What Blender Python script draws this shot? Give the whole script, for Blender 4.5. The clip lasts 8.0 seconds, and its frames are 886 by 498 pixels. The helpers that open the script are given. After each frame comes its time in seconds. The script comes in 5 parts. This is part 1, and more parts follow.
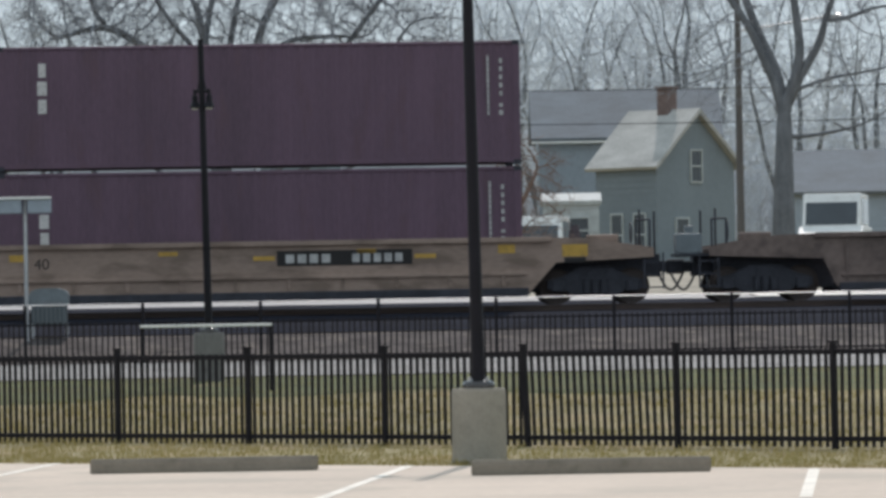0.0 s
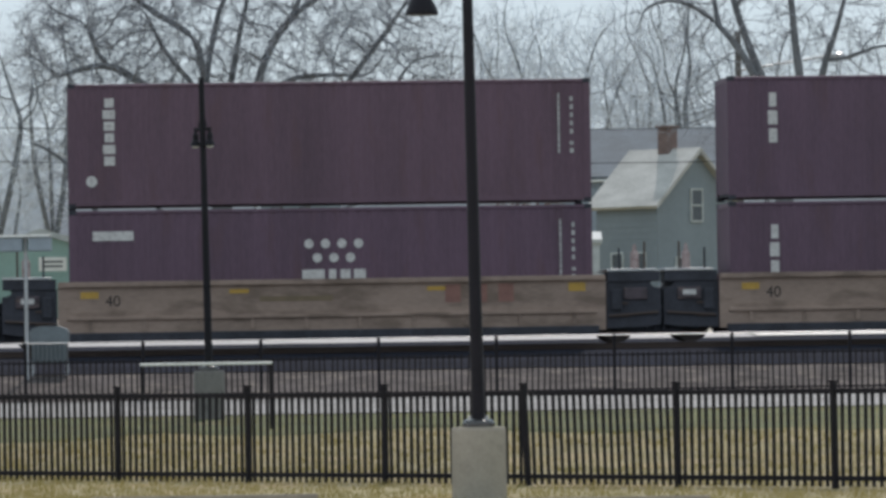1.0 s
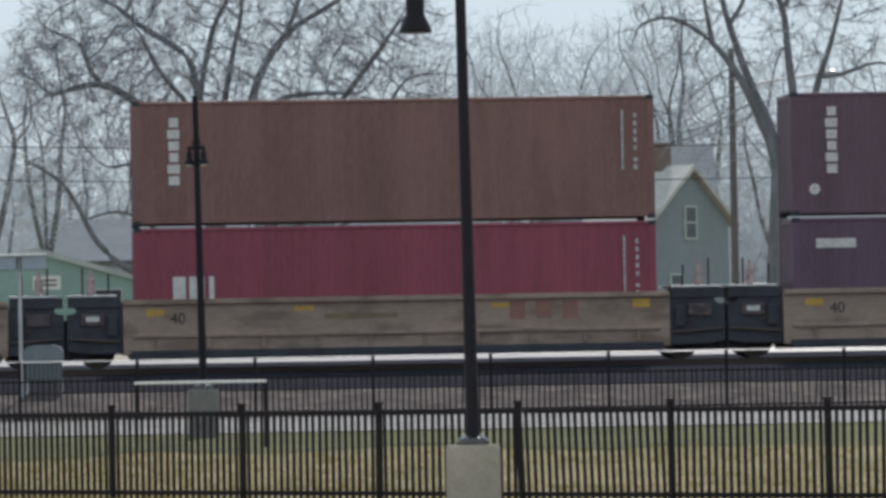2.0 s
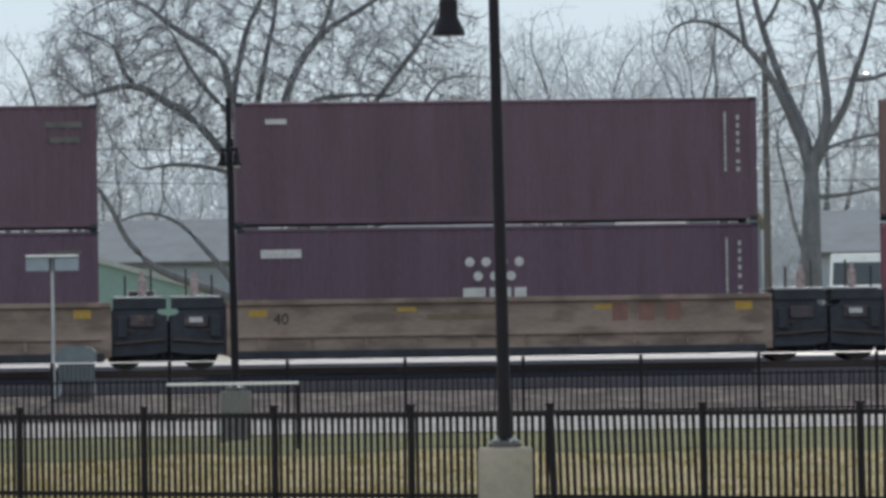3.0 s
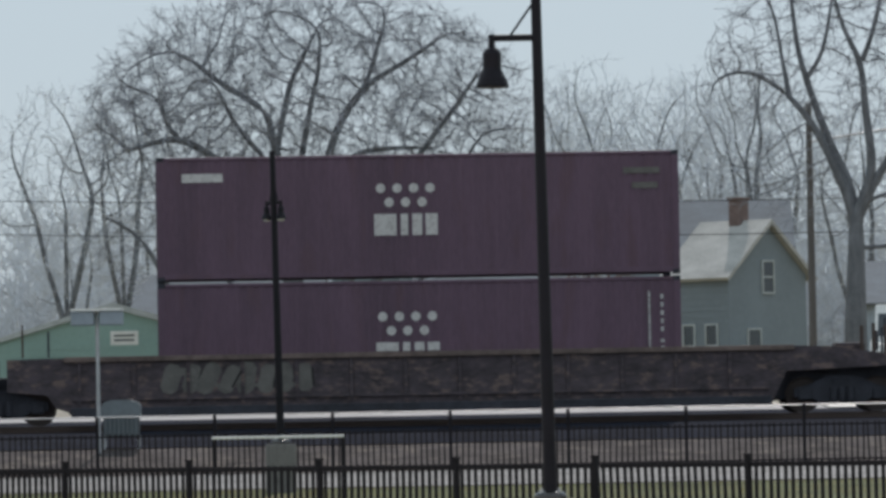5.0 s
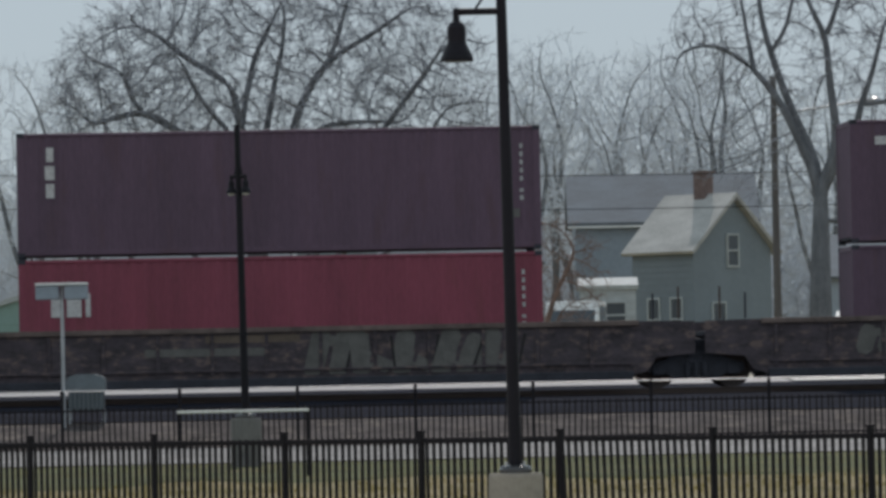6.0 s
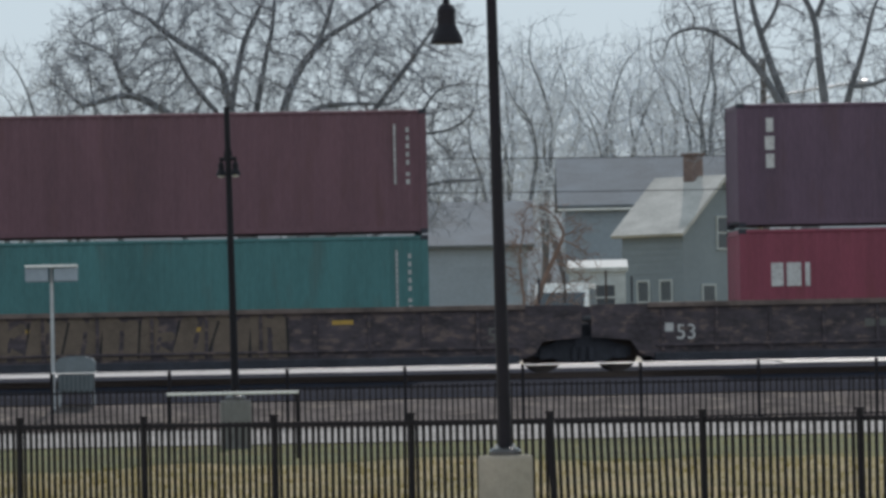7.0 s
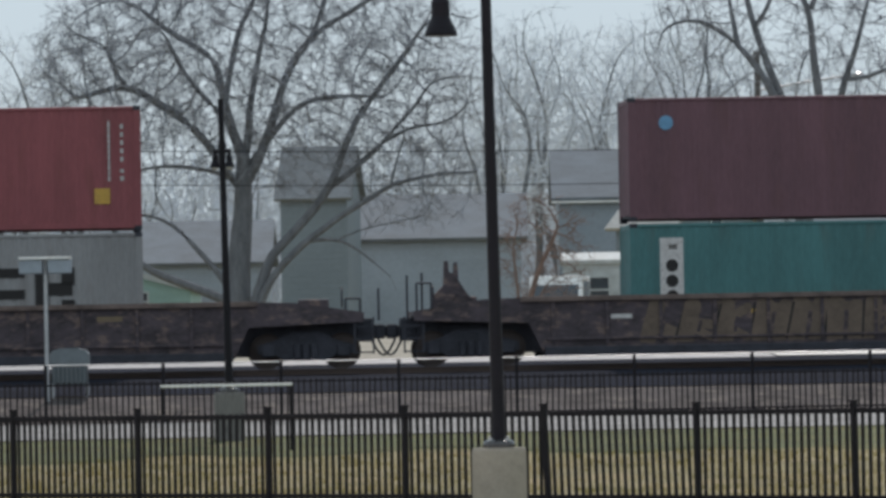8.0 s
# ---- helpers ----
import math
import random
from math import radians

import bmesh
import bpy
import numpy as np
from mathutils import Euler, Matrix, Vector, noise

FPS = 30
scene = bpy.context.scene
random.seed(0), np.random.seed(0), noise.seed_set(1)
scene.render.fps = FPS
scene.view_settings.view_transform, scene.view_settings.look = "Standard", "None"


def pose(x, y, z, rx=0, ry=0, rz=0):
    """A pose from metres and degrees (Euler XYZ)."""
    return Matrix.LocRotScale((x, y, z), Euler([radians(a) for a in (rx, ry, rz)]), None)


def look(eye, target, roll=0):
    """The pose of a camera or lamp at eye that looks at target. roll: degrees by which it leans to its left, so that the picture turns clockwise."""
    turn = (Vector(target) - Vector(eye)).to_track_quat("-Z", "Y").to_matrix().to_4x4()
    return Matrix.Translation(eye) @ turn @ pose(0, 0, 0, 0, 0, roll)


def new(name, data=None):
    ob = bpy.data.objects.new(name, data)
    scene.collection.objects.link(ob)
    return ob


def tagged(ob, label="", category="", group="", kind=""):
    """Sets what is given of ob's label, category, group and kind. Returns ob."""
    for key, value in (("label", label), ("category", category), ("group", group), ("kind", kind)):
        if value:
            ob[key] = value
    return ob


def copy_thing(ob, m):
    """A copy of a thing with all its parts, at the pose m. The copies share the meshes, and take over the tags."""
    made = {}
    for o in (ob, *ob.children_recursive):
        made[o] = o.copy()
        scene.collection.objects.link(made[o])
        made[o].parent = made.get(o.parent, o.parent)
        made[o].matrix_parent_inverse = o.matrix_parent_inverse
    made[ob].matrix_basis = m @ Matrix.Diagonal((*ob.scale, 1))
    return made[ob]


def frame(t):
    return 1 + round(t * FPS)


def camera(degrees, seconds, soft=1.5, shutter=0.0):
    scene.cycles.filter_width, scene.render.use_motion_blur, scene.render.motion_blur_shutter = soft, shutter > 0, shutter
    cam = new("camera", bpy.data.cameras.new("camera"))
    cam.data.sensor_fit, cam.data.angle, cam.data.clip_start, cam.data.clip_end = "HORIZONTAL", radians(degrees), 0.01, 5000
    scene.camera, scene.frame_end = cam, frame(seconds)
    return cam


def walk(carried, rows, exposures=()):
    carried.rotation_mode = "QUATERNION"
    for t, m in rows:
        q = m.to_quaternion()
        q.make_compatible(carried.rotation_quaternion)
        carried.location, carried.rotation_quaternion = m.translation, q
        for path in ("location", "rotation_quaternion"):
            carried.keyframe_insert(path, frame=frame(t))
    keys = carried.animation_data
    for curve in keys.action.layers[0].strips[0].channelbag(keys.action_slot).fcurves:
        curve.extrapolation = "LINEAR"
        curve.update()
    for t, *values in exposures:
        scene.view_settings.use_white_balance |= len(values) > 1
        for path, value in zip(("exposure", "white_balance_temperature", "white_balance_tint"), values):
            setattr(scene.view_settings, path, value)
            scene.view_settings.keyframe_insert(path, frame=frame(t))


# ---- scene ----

# ---- camera: hand-held, standing still in the parking lot, long lens ----
EYE = (0.0, 0.0, 1.8)
cam = camera(9.0, 8.0, soft=3.3)
AIM = [  # seconds, turn to the right, tilt up, lean: degrees
    (0.0, 0.0099, 0.5693, 1.000),
    (0.5, -0.0196, 0.7413, 0.976),
    (1.0, 0.0124, 0.9631, 0.883),
    (1.5, 0.0635, 1.0775, 0.893),
    (1.7, 0.1136, 1.1038, 1.003),
    (2.8, -0.1292, 1.2070, 0.878),
    (3.0, -0.2562, 1.1731, 0.853),
    (3.5, -0.5184, 1.2500, 0.943),
    (4.0, -0.5787, 1.4110, 0.987),
    (4.5, -0.6828, 1.6311, 1.065),
    (4.7, -0.7074, 1.7154, 1.060),
    (5.8, -0.4718, 1.6728, 1.100),
    (6.0, -0.3473, 1.4408, 1.136),
    (6.5, -0.2111, 1.2452, 1.191),
    (7.0, -0.2464, 1.2583, 1.118),
    (7.5, -0.2681, 1.2872, 1.106),
    (8.0, -0.1856, 1.1785, 1.071),
]

LIGHTNESS = [(0.0, 0.26), (1.0, 0.36), (1.7, 0.36), (3.0, 0.4), (4.0, 0.23), (4.7, 0.1), (5.8, -0.08), (6.0, -0.15), (6.5, 0.09), (7.0, 0.2), (8.0, 0.2)]  # seconds, stops


def aim(turn, tilt, lean):
    a, b = radians(turn), radians(tilt)
    way = (math.sin(a) * math.cos(b), math.cos(a) * math.cos(b), math.sin(b))
    return look(EYE, [e + 100 * w for e, w in zip(EYE, way)], -lean)


walk(cam, [(t, aim(a, b, c)) for t, a, b, c in AIM], exposures=[(t, e, 5800, 16) for t, e in LIGHTNESS])

# ---- light: hazy sun behind the train, a little to its right ----
SUN_TURN, SUN_UP = 5.0, 48.0
world = bpy.data.worlds.new("hazy_sky")
scene.world = world
world.use_nodes = True
wn = world.node_tree.nodes
wl = world.node_tree.links
sky = wn.new("ShaderNodeTexSky")
sky.sky_type = "NISHITA"
sky.sun_disc = False
sky.sun_elevation = radians(SUN_UP)
sky.sun_rotation = radians(SUN_TURN)
sky.air_density, sky.dust_density, sky.ozone_density = 1.0, 1.2, 3.0
wn["Background"].inputs["Strength"].default_value = 0.10
wl.new(sky.outputs[0], wn["Background"].inputs["Color"])
haze = wn.new("ShaderNodeBackground")  # the even white haze over the whole sky
haze.inputs["Color"].default_value = (0.875, 0.985, 0.93, 1)
haze.inputs["Strength"].default_value = 0.58
mixed = wn.new("ShaderNodeMixShader")
mixed.inputs[0].default_value = 0.92
wl.new(wn["Background"].outputs[0], mixed.inputs[1])
wl.new(haze.outputs[0], mixed.inputs[2])
wl.new(mixed.outputs[0], wn["World Output"].inputs["Surface"])
sun_data = bpy.data.lights.new("sun", "SUN")
sun_data.energy, sun_data.angle, sun_data.color = 2.1, radians(1.2), (1.0, 0.87, 0.70)
sun = new("sun", sun_data)
a_, b_ = radians(SUN_TURN), radians(SUN_UP)
sun_way = Vector((math.sin(a_) * math.cos(b_), math.cos(a_) * math.cos(b_), math.sin(b_)))
sun.matrix_world = look(sun_way * 80, (0, 0, 0))


# ---- materials ----
def mat(name, col, rough=0.75, metal=0.0, var=0.18, scale=1.2, fine=25.0, bump=0.15, stain=None, amount=0.35, spots=0.55, stretch=(1, 1, 1), spec=0.4):
    """A surface with broad and fine variation, relief and, if given, stains of another colour."""
    m = bpy.data.materials.new(name)
    m.use_nodes = True
    n, l = m.node_tree.nodes, m.node_tree.links
    b = n["Principled BSDF"]
    b.inputs["Metallic"].default_value = metal
    b.inputs["Specular IOR Level"].default_value = spec
    co = n.new("ShaderNodeTexCoord")
    mp = n.new("ShaderNodeMapping")
    mp.inputs["Scale"].default_value = stretch
    l.new(co.outputs["Object"], mp.inputs["Vector"])
    info = n.new("ShaderNodeObjectInfo")

    def noise_at(sc, detail):
        t = n.new("ShaderNodeTexNoise")
        t.noise_dimensions = "4D"
        t.inputs["Scale"].default_value = sc
        t.inputs["Detail"].default_value = detail
        l.new(mp.outputs[0], t.inputs["Vector"])
        l.new(info.outputs["Random"], t.inputs["W"])
        return t

    broad, small = noise_at(scale, 5), noise_at(fine, 3)
    add = n.new("ShaderNodeMath")
    add.operation = "ADD"
    half = n.new("ShaderNodeMath")
    half.operation = "MULTIPLY"
    half.inputs[1].default_value = 0.6
    l.new(small.outputs["Fac"], half.inputs[0])
    l.new(broad.outputs["Fac"], add.inputs[0])
    l.new(half.outputs[0], add.inputs[1])
    ramp = n.new("ShaderNodeValToRGB")
    ramp.color_ramp.elements[0].position, ramp.color_ramp.elements[1].position = 0.5, 1.1
    ramp.color_ramp.elements[0].color = (*[c * (1 - var) for c in col], 1)
    ramp.color_ramp.elements[1].color = (*[min(1, c * (1 + var)) for c in col], 1)
    l.new(add.outputs[0], ramp.inputs["Fac"])
    out = ramp.outputs["Color"]
    if stain:
        st = noise_at(scale * 2.3, 8)
        sr = n.new("ShaderNodeValToRGB")
        sr.color_ramp.elements[0].position, sr.color_ramp.elements[1].position = spots, spots + 0.14
        sr.color_ramp.elements[1].color = (amount, amount, amount, 1)
        l.new(st.outputs["Fac"], sr.inputs["Fac"])
        mix = n.new("ShaderNodeMix")
        mix.data_type = "RGBA"
        mix.inputs["B"].default_value = (*stain, 1)
        for s in mix.inputs:
            if s.name == "A" and s.type == "RGBA":
                l.new(out, s)
            if s.name == "B" and s.type == "RGBA":
                s.default_value = (*stain, 1)
        l.new(sr.outputs["Color"], mix.inputs["Factor"])
        out = [o for o in mix.outputs if o.type == "RGBA"][0]
    l.new(out, b.inputs["Base Color"])
    rr = n.new("ShaderNodeMapRange")
    rr.inputs["To Min"].default_value, rr.inputs["To Max"].default_value = max(0.05, rough - 0.12), min(1, rough + 0.12)
    l.new(broad.outputs["Fac"], rr.inputs["Value"])
    l.new(rr.outputs[0], b.inputs["Roughness"])
    if bump:
        bp = n.new("ShaderNodeBump")
        bp.inputs["Strength"].default_value, bp.inputs["Distance"].default_value = bump, 0.02
        l.new(small.outputs["Fac"], bp.inputs["Height"])
        l.new(bp.outputs[0], b.inputs["Normal"])
    return m


RUST = (0.12, 0.055, 0.03)
M = {
    "lot": mat("old_concrete", (0.56, 0.475, 0.395), 0.9, scale=0.25, fine=9, stain=(0.40, 0.36, 0.30), amount=0.5, spots=0.5),
    "line": mat("road_paint", (0.78, 0.73, 0.65), 0.8, stain=(0.45, 0.43, 0.38), amount=0.6),
    "grass": mat("dormant_grass", (0.232, 0.202, 0.115), 0.95, var=0.35, scale=0.35, fine=14, stain=(0.34, 0.262, 0.15), amount=0.8, spots=0.5, bump=0.5, spec=0.15),
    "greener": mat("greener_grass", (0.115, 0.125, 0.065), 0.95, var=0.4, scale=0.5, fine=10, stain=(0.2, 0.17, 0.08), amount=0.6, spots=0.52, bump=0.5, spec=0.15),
    "blades": mat("grass_blades", (0.2, 0.19, 0.07), 0.9, var=0.4, scale=0.4, fine=6, stain=(0.32, 0.24, 0.1), amount=0.7, spots=0.45, bump=0, spec=0.15),
    "gravel": mat("pale_gravel", (0.088, 0.078, 0.076), 0.95, var=0.5, scale=0.9, fine=9, bump=0.7, stain=(0.19, 0.165, 0.145), amount=0.8, spots=0.52, spec=0.05),
    # Near-black colour carries the train's shadow to parts the sun still reaches.
    "ballast": mat("shaded_ballast", (0.019, 0.021, 0.030), 0.95, var=0.45, scale=0.9, fine=14, bump=0.8, spec=0.03),
    "path": mat("pale_concrete_path", (0.25, 0.245, 0.24), 0.85, var=0.3, scale=0.9, fine=8, stain=(0.12, 0.115, 0.11), amount=0.7, spots=0.5),
    "road": mat("worn_road", (0.15, 0.15, 0.155), 0.52, scale=0.3, fine=9, bump=0.05, spec=0.85),
    "verge": mat("pale_dirt", (0.29, 0.265, 0.215), 0.95, var=0.3, scale=0.4, fine=6, stain=(0.16, 0.15, 0.11), amount=0.5),
    "concrete": mat("cast_concrete", (0.33, 0.30, 0.25), 0.9, scale=1.8, fine=30, stain=(0.22, 0.2, 0.17), amount=0.5),
    "old_base": mat("darkened_concrete", (0.19, 0.18, 0.17), 0.9, scale=2.5, fine=20, stain=(0.1, 0.095, 0.09), amount=0.7, spots=0.5, stretch=(3, 3, 0.5)),
    "stop": mat("old_stop_concrete", (0.25, 0.215, 0.17), 0.9, scale=2.2, fine=20, stain=(0.14, 0.125, 0.09), amount=0.6),
    "farblack": mat("weathered_fence_paint", (0.030, 0.026, 0.027), 0.7, var=0.4, scale=3, bump=0.05, spec=0.1),
    # White base colour in place of the sun's glint on the road.
    "apron": mat("glint_white", (0.74, 0.71, 0.66), 0.5, var=0.1, scale=0.5, fine=8, bump=0.05, spec=0.6, stain=(0.5, 0.47, 0.42), amount=0.4),
    "black": mat("black_powder_coat", (0.015, 0.013, 0.016), 0.55, var=0.3, scale=3, bump=0.05, spec=0.15),
    "bronze": mat("dark_bronze_paint", (0.010, 0.009, 0.013), 0.5, var=0.3, scale=2, bump=0.04, spec=0.2),
    "cover": mat("polished_dark_cover", (0.03, 0.028, 0.028), 0.2, 0.0, var=0.2, scale=6, bump=0.02, spec=0.9),
    "steel": mat("galvanised_steel", (0.45, 0.46, 0.47), 0.4, 0.7, scale=4, bump=0.05),
    "whitepaint": mat("white_paint", (0.78, 0.78, 0.75), 0.5, var=0.08, scale=3, stain=(0.5, 0.48, 0.44), amount=0.4),
    "plain_white": mat("white_marking", (0.62, 0.60, 0.58), 0.6, var=0.12, scale=6, stain=(0.3, 0.25, 0.25), amount=0.5, spots=0.52),
    "glasslens": mat("lamp_lens", (0.6, 0.6, 0.58), 0.25, var=0.05, bump=0),
    "hood": mat("weathered_hood_paint", (0.17, 0.195, 0.21), 0.6, scale=3),
    "endpost": mat("faded_pink_post_paint", (0.42, 0.33, 0.32), 0.7, scale=5, stain=(0.2, 0.12, 0.1), amount=0.6, spots=0.5),
    "cabinet": mat("grey_cabinet_paint", (0.11, 0.125, 0.13), 0.6, scale=3),
    "rail": mat("rail_steel", (0.09, 0.065, 0.055), 0.55, 0.4, scale=2),
    "sleeper": mat("creosoted_timber", (0.06, 0.045, 0.035), 0.9, scale=3, stretch=(1, 6, 6)),
    "tan": mat("weathered_tan_paint", (0.32, 0.235, 0.19), 0.7, var=0.22, scale=0.7, fine=10, stain=(0.14, 0.10, 0.075), amount=0.65, spots=0.48, stretch=(0.6, 1, 1.6)),
    "brown": mat("weathered_brown_paint", (0.068, 0.054, 0.061), 0.75, var=0.55, scale=2.0, fine=9, stain=(0.21, 0.15, 0.13), amount=0.8, spots=0.52, stretch=(0.8, 1, 1.6)),
    "brown_light": mat("faded_brown_and_lit_edge", (0.16, 0.12, 0.105), 0.75, var=0.4, scale=0.9, fine=7, stain=(0.08, 0.06, 0.055), amount=0.7, spots=0.55),
    "truck": mat("grimy_cast_steel", (0.044, 0.045, 0.056), 0.8, var=0.4, scale=2, fine=18, bump=0.3),
    "wheel": mat("wheel_steel", (0.07, 0.055, 0.05), 0.6, 0.4, scale=3),
    "yellow": mat("yellow_reflector", (0.52, 0.32, 0.06), 0.5, var=0.15, scale=4, stain=(0.3, 0.2, 0.08), amount=0.5),
    "blackplate": mat("black_panel_paint", (0.02, 0.018, 0.018), 0.6, scale=2),
    # Bark and twig colours take in the blue-grey haze of distance, far twigs most.
    "bark": mat("hazy_grey_bark", (0.165, 0.172, 0.185), 0.95, var=0.35, scale=2.5, fine=14, bump=0.6, stretch=(2, 2, 0.5), spec=0.1),
    "twig": mat("hazy_grey_twigs", (0.29, 0.305, 0.335), 0.95, var=0.3, scale=1.5, fine=12, bump=0, spec=0.1),
    "hazy_twig": mat("hazy_far_twigs", (0.62, 0.66, 0.71), 0.95, var=0.25, scale=0.5, fine=4, bump=0, spec=0.1),
    "shrub": mat("reddish_shrub_twigs", (0.23, 0.165, 0.135), 0.95, var=0.3, scale=2, fine=12, bump=0, spec=0.1),
    "siding": mat("grey_green_siding", (0.215, 0.25, 0.275), 0.75, var=0.1, scale=0.5, fine=6),
    # The two grey sidings and the grey shingle hold distant haze in their colour.
    "hazy_siding": mat("hazy_grey_siding", (0.36, 0.405, 0.455), 0.8, var=0.14, scale=0.4, fine=6),
    "siding_dark": mat("dark_grey_siding", (0.33, 0.375, 0.42), 0.8, var=0.15, scale=0.4, fine=6),
    "greenwall": mat("pale_green_sheet", (0.28, 0.41, 0.375), 0.6, var=0.1, scale=0.5, fine=6),
    "shingle": mat("hazy_grey_shingle", (0.155, 0.172, 0.192), 0.9, var=0.25, scale=0.8, fine=9, stretch=(1, 1, 3)),
    "shingle_pale": mat("pale_shingle", (0.42, 0.415, 0.395), 0.9, var=0.25, scale=0.8, fine=9, stretch=(1, 1, 3)),
    "shingle_dark": mat("dark_shingle", (0.175, 0.188, 0.20), 0.9, var=0.25, scale=0.8, fine=9),
    "frame_grey": mat("weathered_frame_paint", (0.45, 0.48, 0.48), 0.7, scale=3),
    "brick": mat("chimney_brick", (0.17, 0.125, 0.115), 0.9, var=0.3, scale=3, fine=12),
    "window": mat("window_glass", (0.05, 0.06, 0.07), 0.12, var=0.2, bump=0, spec=0.6),
    "wood_pole": mat("weathered_pole", (0.14, 0.13, 0.125), 0.9, scale=2, stretch=(4, 4, 0.4)),
}


def thin(m, col):
    """Let light through a thin leaf."""
    n, l = m.node_tree.nodes, m.node_tree.links
    t = n.new("ShaderNodeBsdfTranslucent")
    t.inputs["Color"].default_value = (*col, 1)
    mix = n.new("ShaderNodeMixShader")
    mix.inputs[0].default_value = 0.5
    l.new(n["Principled BSDF"].outputs[0], mix.inputs[1])
    l.new(t.outputs[0], mix.inputs[2])
    l.new(mix.outputs[0], n["Material Output"].inputs["Surface"])


thin(M["blades"], (0.27, 0.23, 0.09))


def paint(name, col):
    return mat(name, col, 0.62, var=0.24, scale=0.6, fine=13, bump=0.06, stain=tuple(0.7 * c + 0.3 * r for c, r in zip(col, RUST)), amount=0.6, spots=0.55, stretch=(1.8, 1, 0.4))


M["maroon"] = paint("maroon_container_paint", (0.135, 0.082, 0.110))
M["wine"] = paint("wine_red_container_paint", (0.152, 0.078, 0.095))
M["plum"] = paint("plum_container_paint", (0.130, 0.080, 0.114))
M["rustbrown"] = paint("rust_brown_container_paint", (0.215, 0.115, 0.10))
M["red"] = paint("red_container_paint", (0.26, 0.062, 0.092))
M["brightred"] = paint("faded_red_container_paint", (0.25, 0.076, 0.084))
M["teal"] = paint("teal_container_paint", (0.075, 0.188, 0.19))
M["greybox"] = paint("grey_container_paint", (0.27, 0.268, 0.268))


# ---- small builders ----
def box(bm, x0, x1, y0, y1, z0, z1, bevel=0.0):
    made = bmesh.ops.create_cube(bm, size=1.0)["verts"]
    for v in made:
        v.co = Vector(((x0 + x1) / 2 + v.co.x * (x1 - x0), (y0 + y1) / 2 + v.co.y * (y1 - y0), (z0 + z1) / 2 + v.co.z * (z1 - z0)))
    if bevel:
        edges = {e for v in made for e in v.link_edges}
        bmesh.ops.bevel(bm, geom=list(edges), offset=bevel, segments=2, affect="EDGES", profile=0.6)
    return bm


def tube(bm, p0, p1, r0, r1=None, seg=12):
    """A round bar from p0 to p1."""
    r1 = r0 if r1 is None else r1
    p0, p1 = Vector(p0), Vector(p1)
    d = p1 - p0
    m = Matrix.Translation((p0 + p1) / 2) @ d.to_track_quat("Z", "Y").to_matrix().to_4x4()
    bmesh.ops.create_cone(bm, cap_ends=True, segments=seg, radius1=r0, radius2=r1, depth=d.length, matrix=m)
    return bm


def lathe(bm, profile, seg=20, at=(0, 0, 0)):
    """A turned body: profile of (radius, height)."""
    rings = []
    for r, z in profile:
        rings.append([bm.verts.new((at[0] + r * math.cos(2 * math.pi * k / seg), at[1] + r * math.sin(2 * math.pi * k / seg), at[2] + z)) for k in range(seg)])
    for a, b in zip(rings, rings[1:]):
        for k in range(seg):
            bm.faces.new((a[k], a[(k + 1) % seg], b[(k + 1) % seg], b[k]))
    bm.faces.new(rings[0][::-1])
    bm.faces.new(rings[-1])
    return bm


def prism(bm, outline, y0, y1):
    """An outline in x and z, drawn out from y0 to y1."""
    a = [bm.verts.new((x, y0, z)) for x, z in outline]
    b = [bm.verts.new((x, y1, z)) for x, z in outline]
    n = len(outline)
    bm.faces.new(a)
    bm.faces.new(b[::-1])
    for k in range(n):
        bm.faces.new((a[(k + 1) % n], a[k], b[k], b[(k + 1) % n]))
    bmesh.ops.recalc_face_normals(bm, faces=bm.faces[:])
    return bm


def mesh_of(name, bm, material):
    me = bpy.data.meshes.new(name)
    bm.to_mesh(me)
    bm.free()
    me.materials.append(material)
    return me


def part(name, bm, material, parent, label="", at=None):
    me = bm if isinstance(bm, bpy.types.Mesh) else mesh_of(name, bm, material)
    ob = new(name, me)
    ob.parent = parent
    if at is not None:
        ob.matrix_basis = at
    return tagged(ob, label)


def thing(name, label, category, group="", kind="", at=None):
    ob = new(name)
    ob.empty_display_size = 0.3
    if at is not None:
        ob.matrix_basis = at
    return tagged(ob, label, category, group, kind)


def B(*a, **k):
    return box(bmesh.new(), *a, **k)


def smooth(a, b, v):
    k = min(1, max(0, (v - a) / (b - a)))
    return k * k * (3 - 2 * k)


def edge_y(x):
    """The far edge of the parking lot."""
    return 63.0 - 0.8 * x


HEIGHTS = [(-4000, -0.03), (58, -0.03), (80, 0.03), (98, 0.22), (109.9, 0.42), (116.2, 0.66), (117.5, 0.72), (123, 1.36), (127.5, 1.52), (137, 1.6),
           (139, 1.76), (150, 1.98), (176, 2.72), (260, 3.1), (4500, 3.4)]


def ground_z(y):
    for (a, za), (b, zb) in zip(HEIGHTS, HEIGHTS[1:]):
        if y <= b:
            return za + (zb - za) * (y - a) / (b - a)
    return HEIGHTS[-1][1]


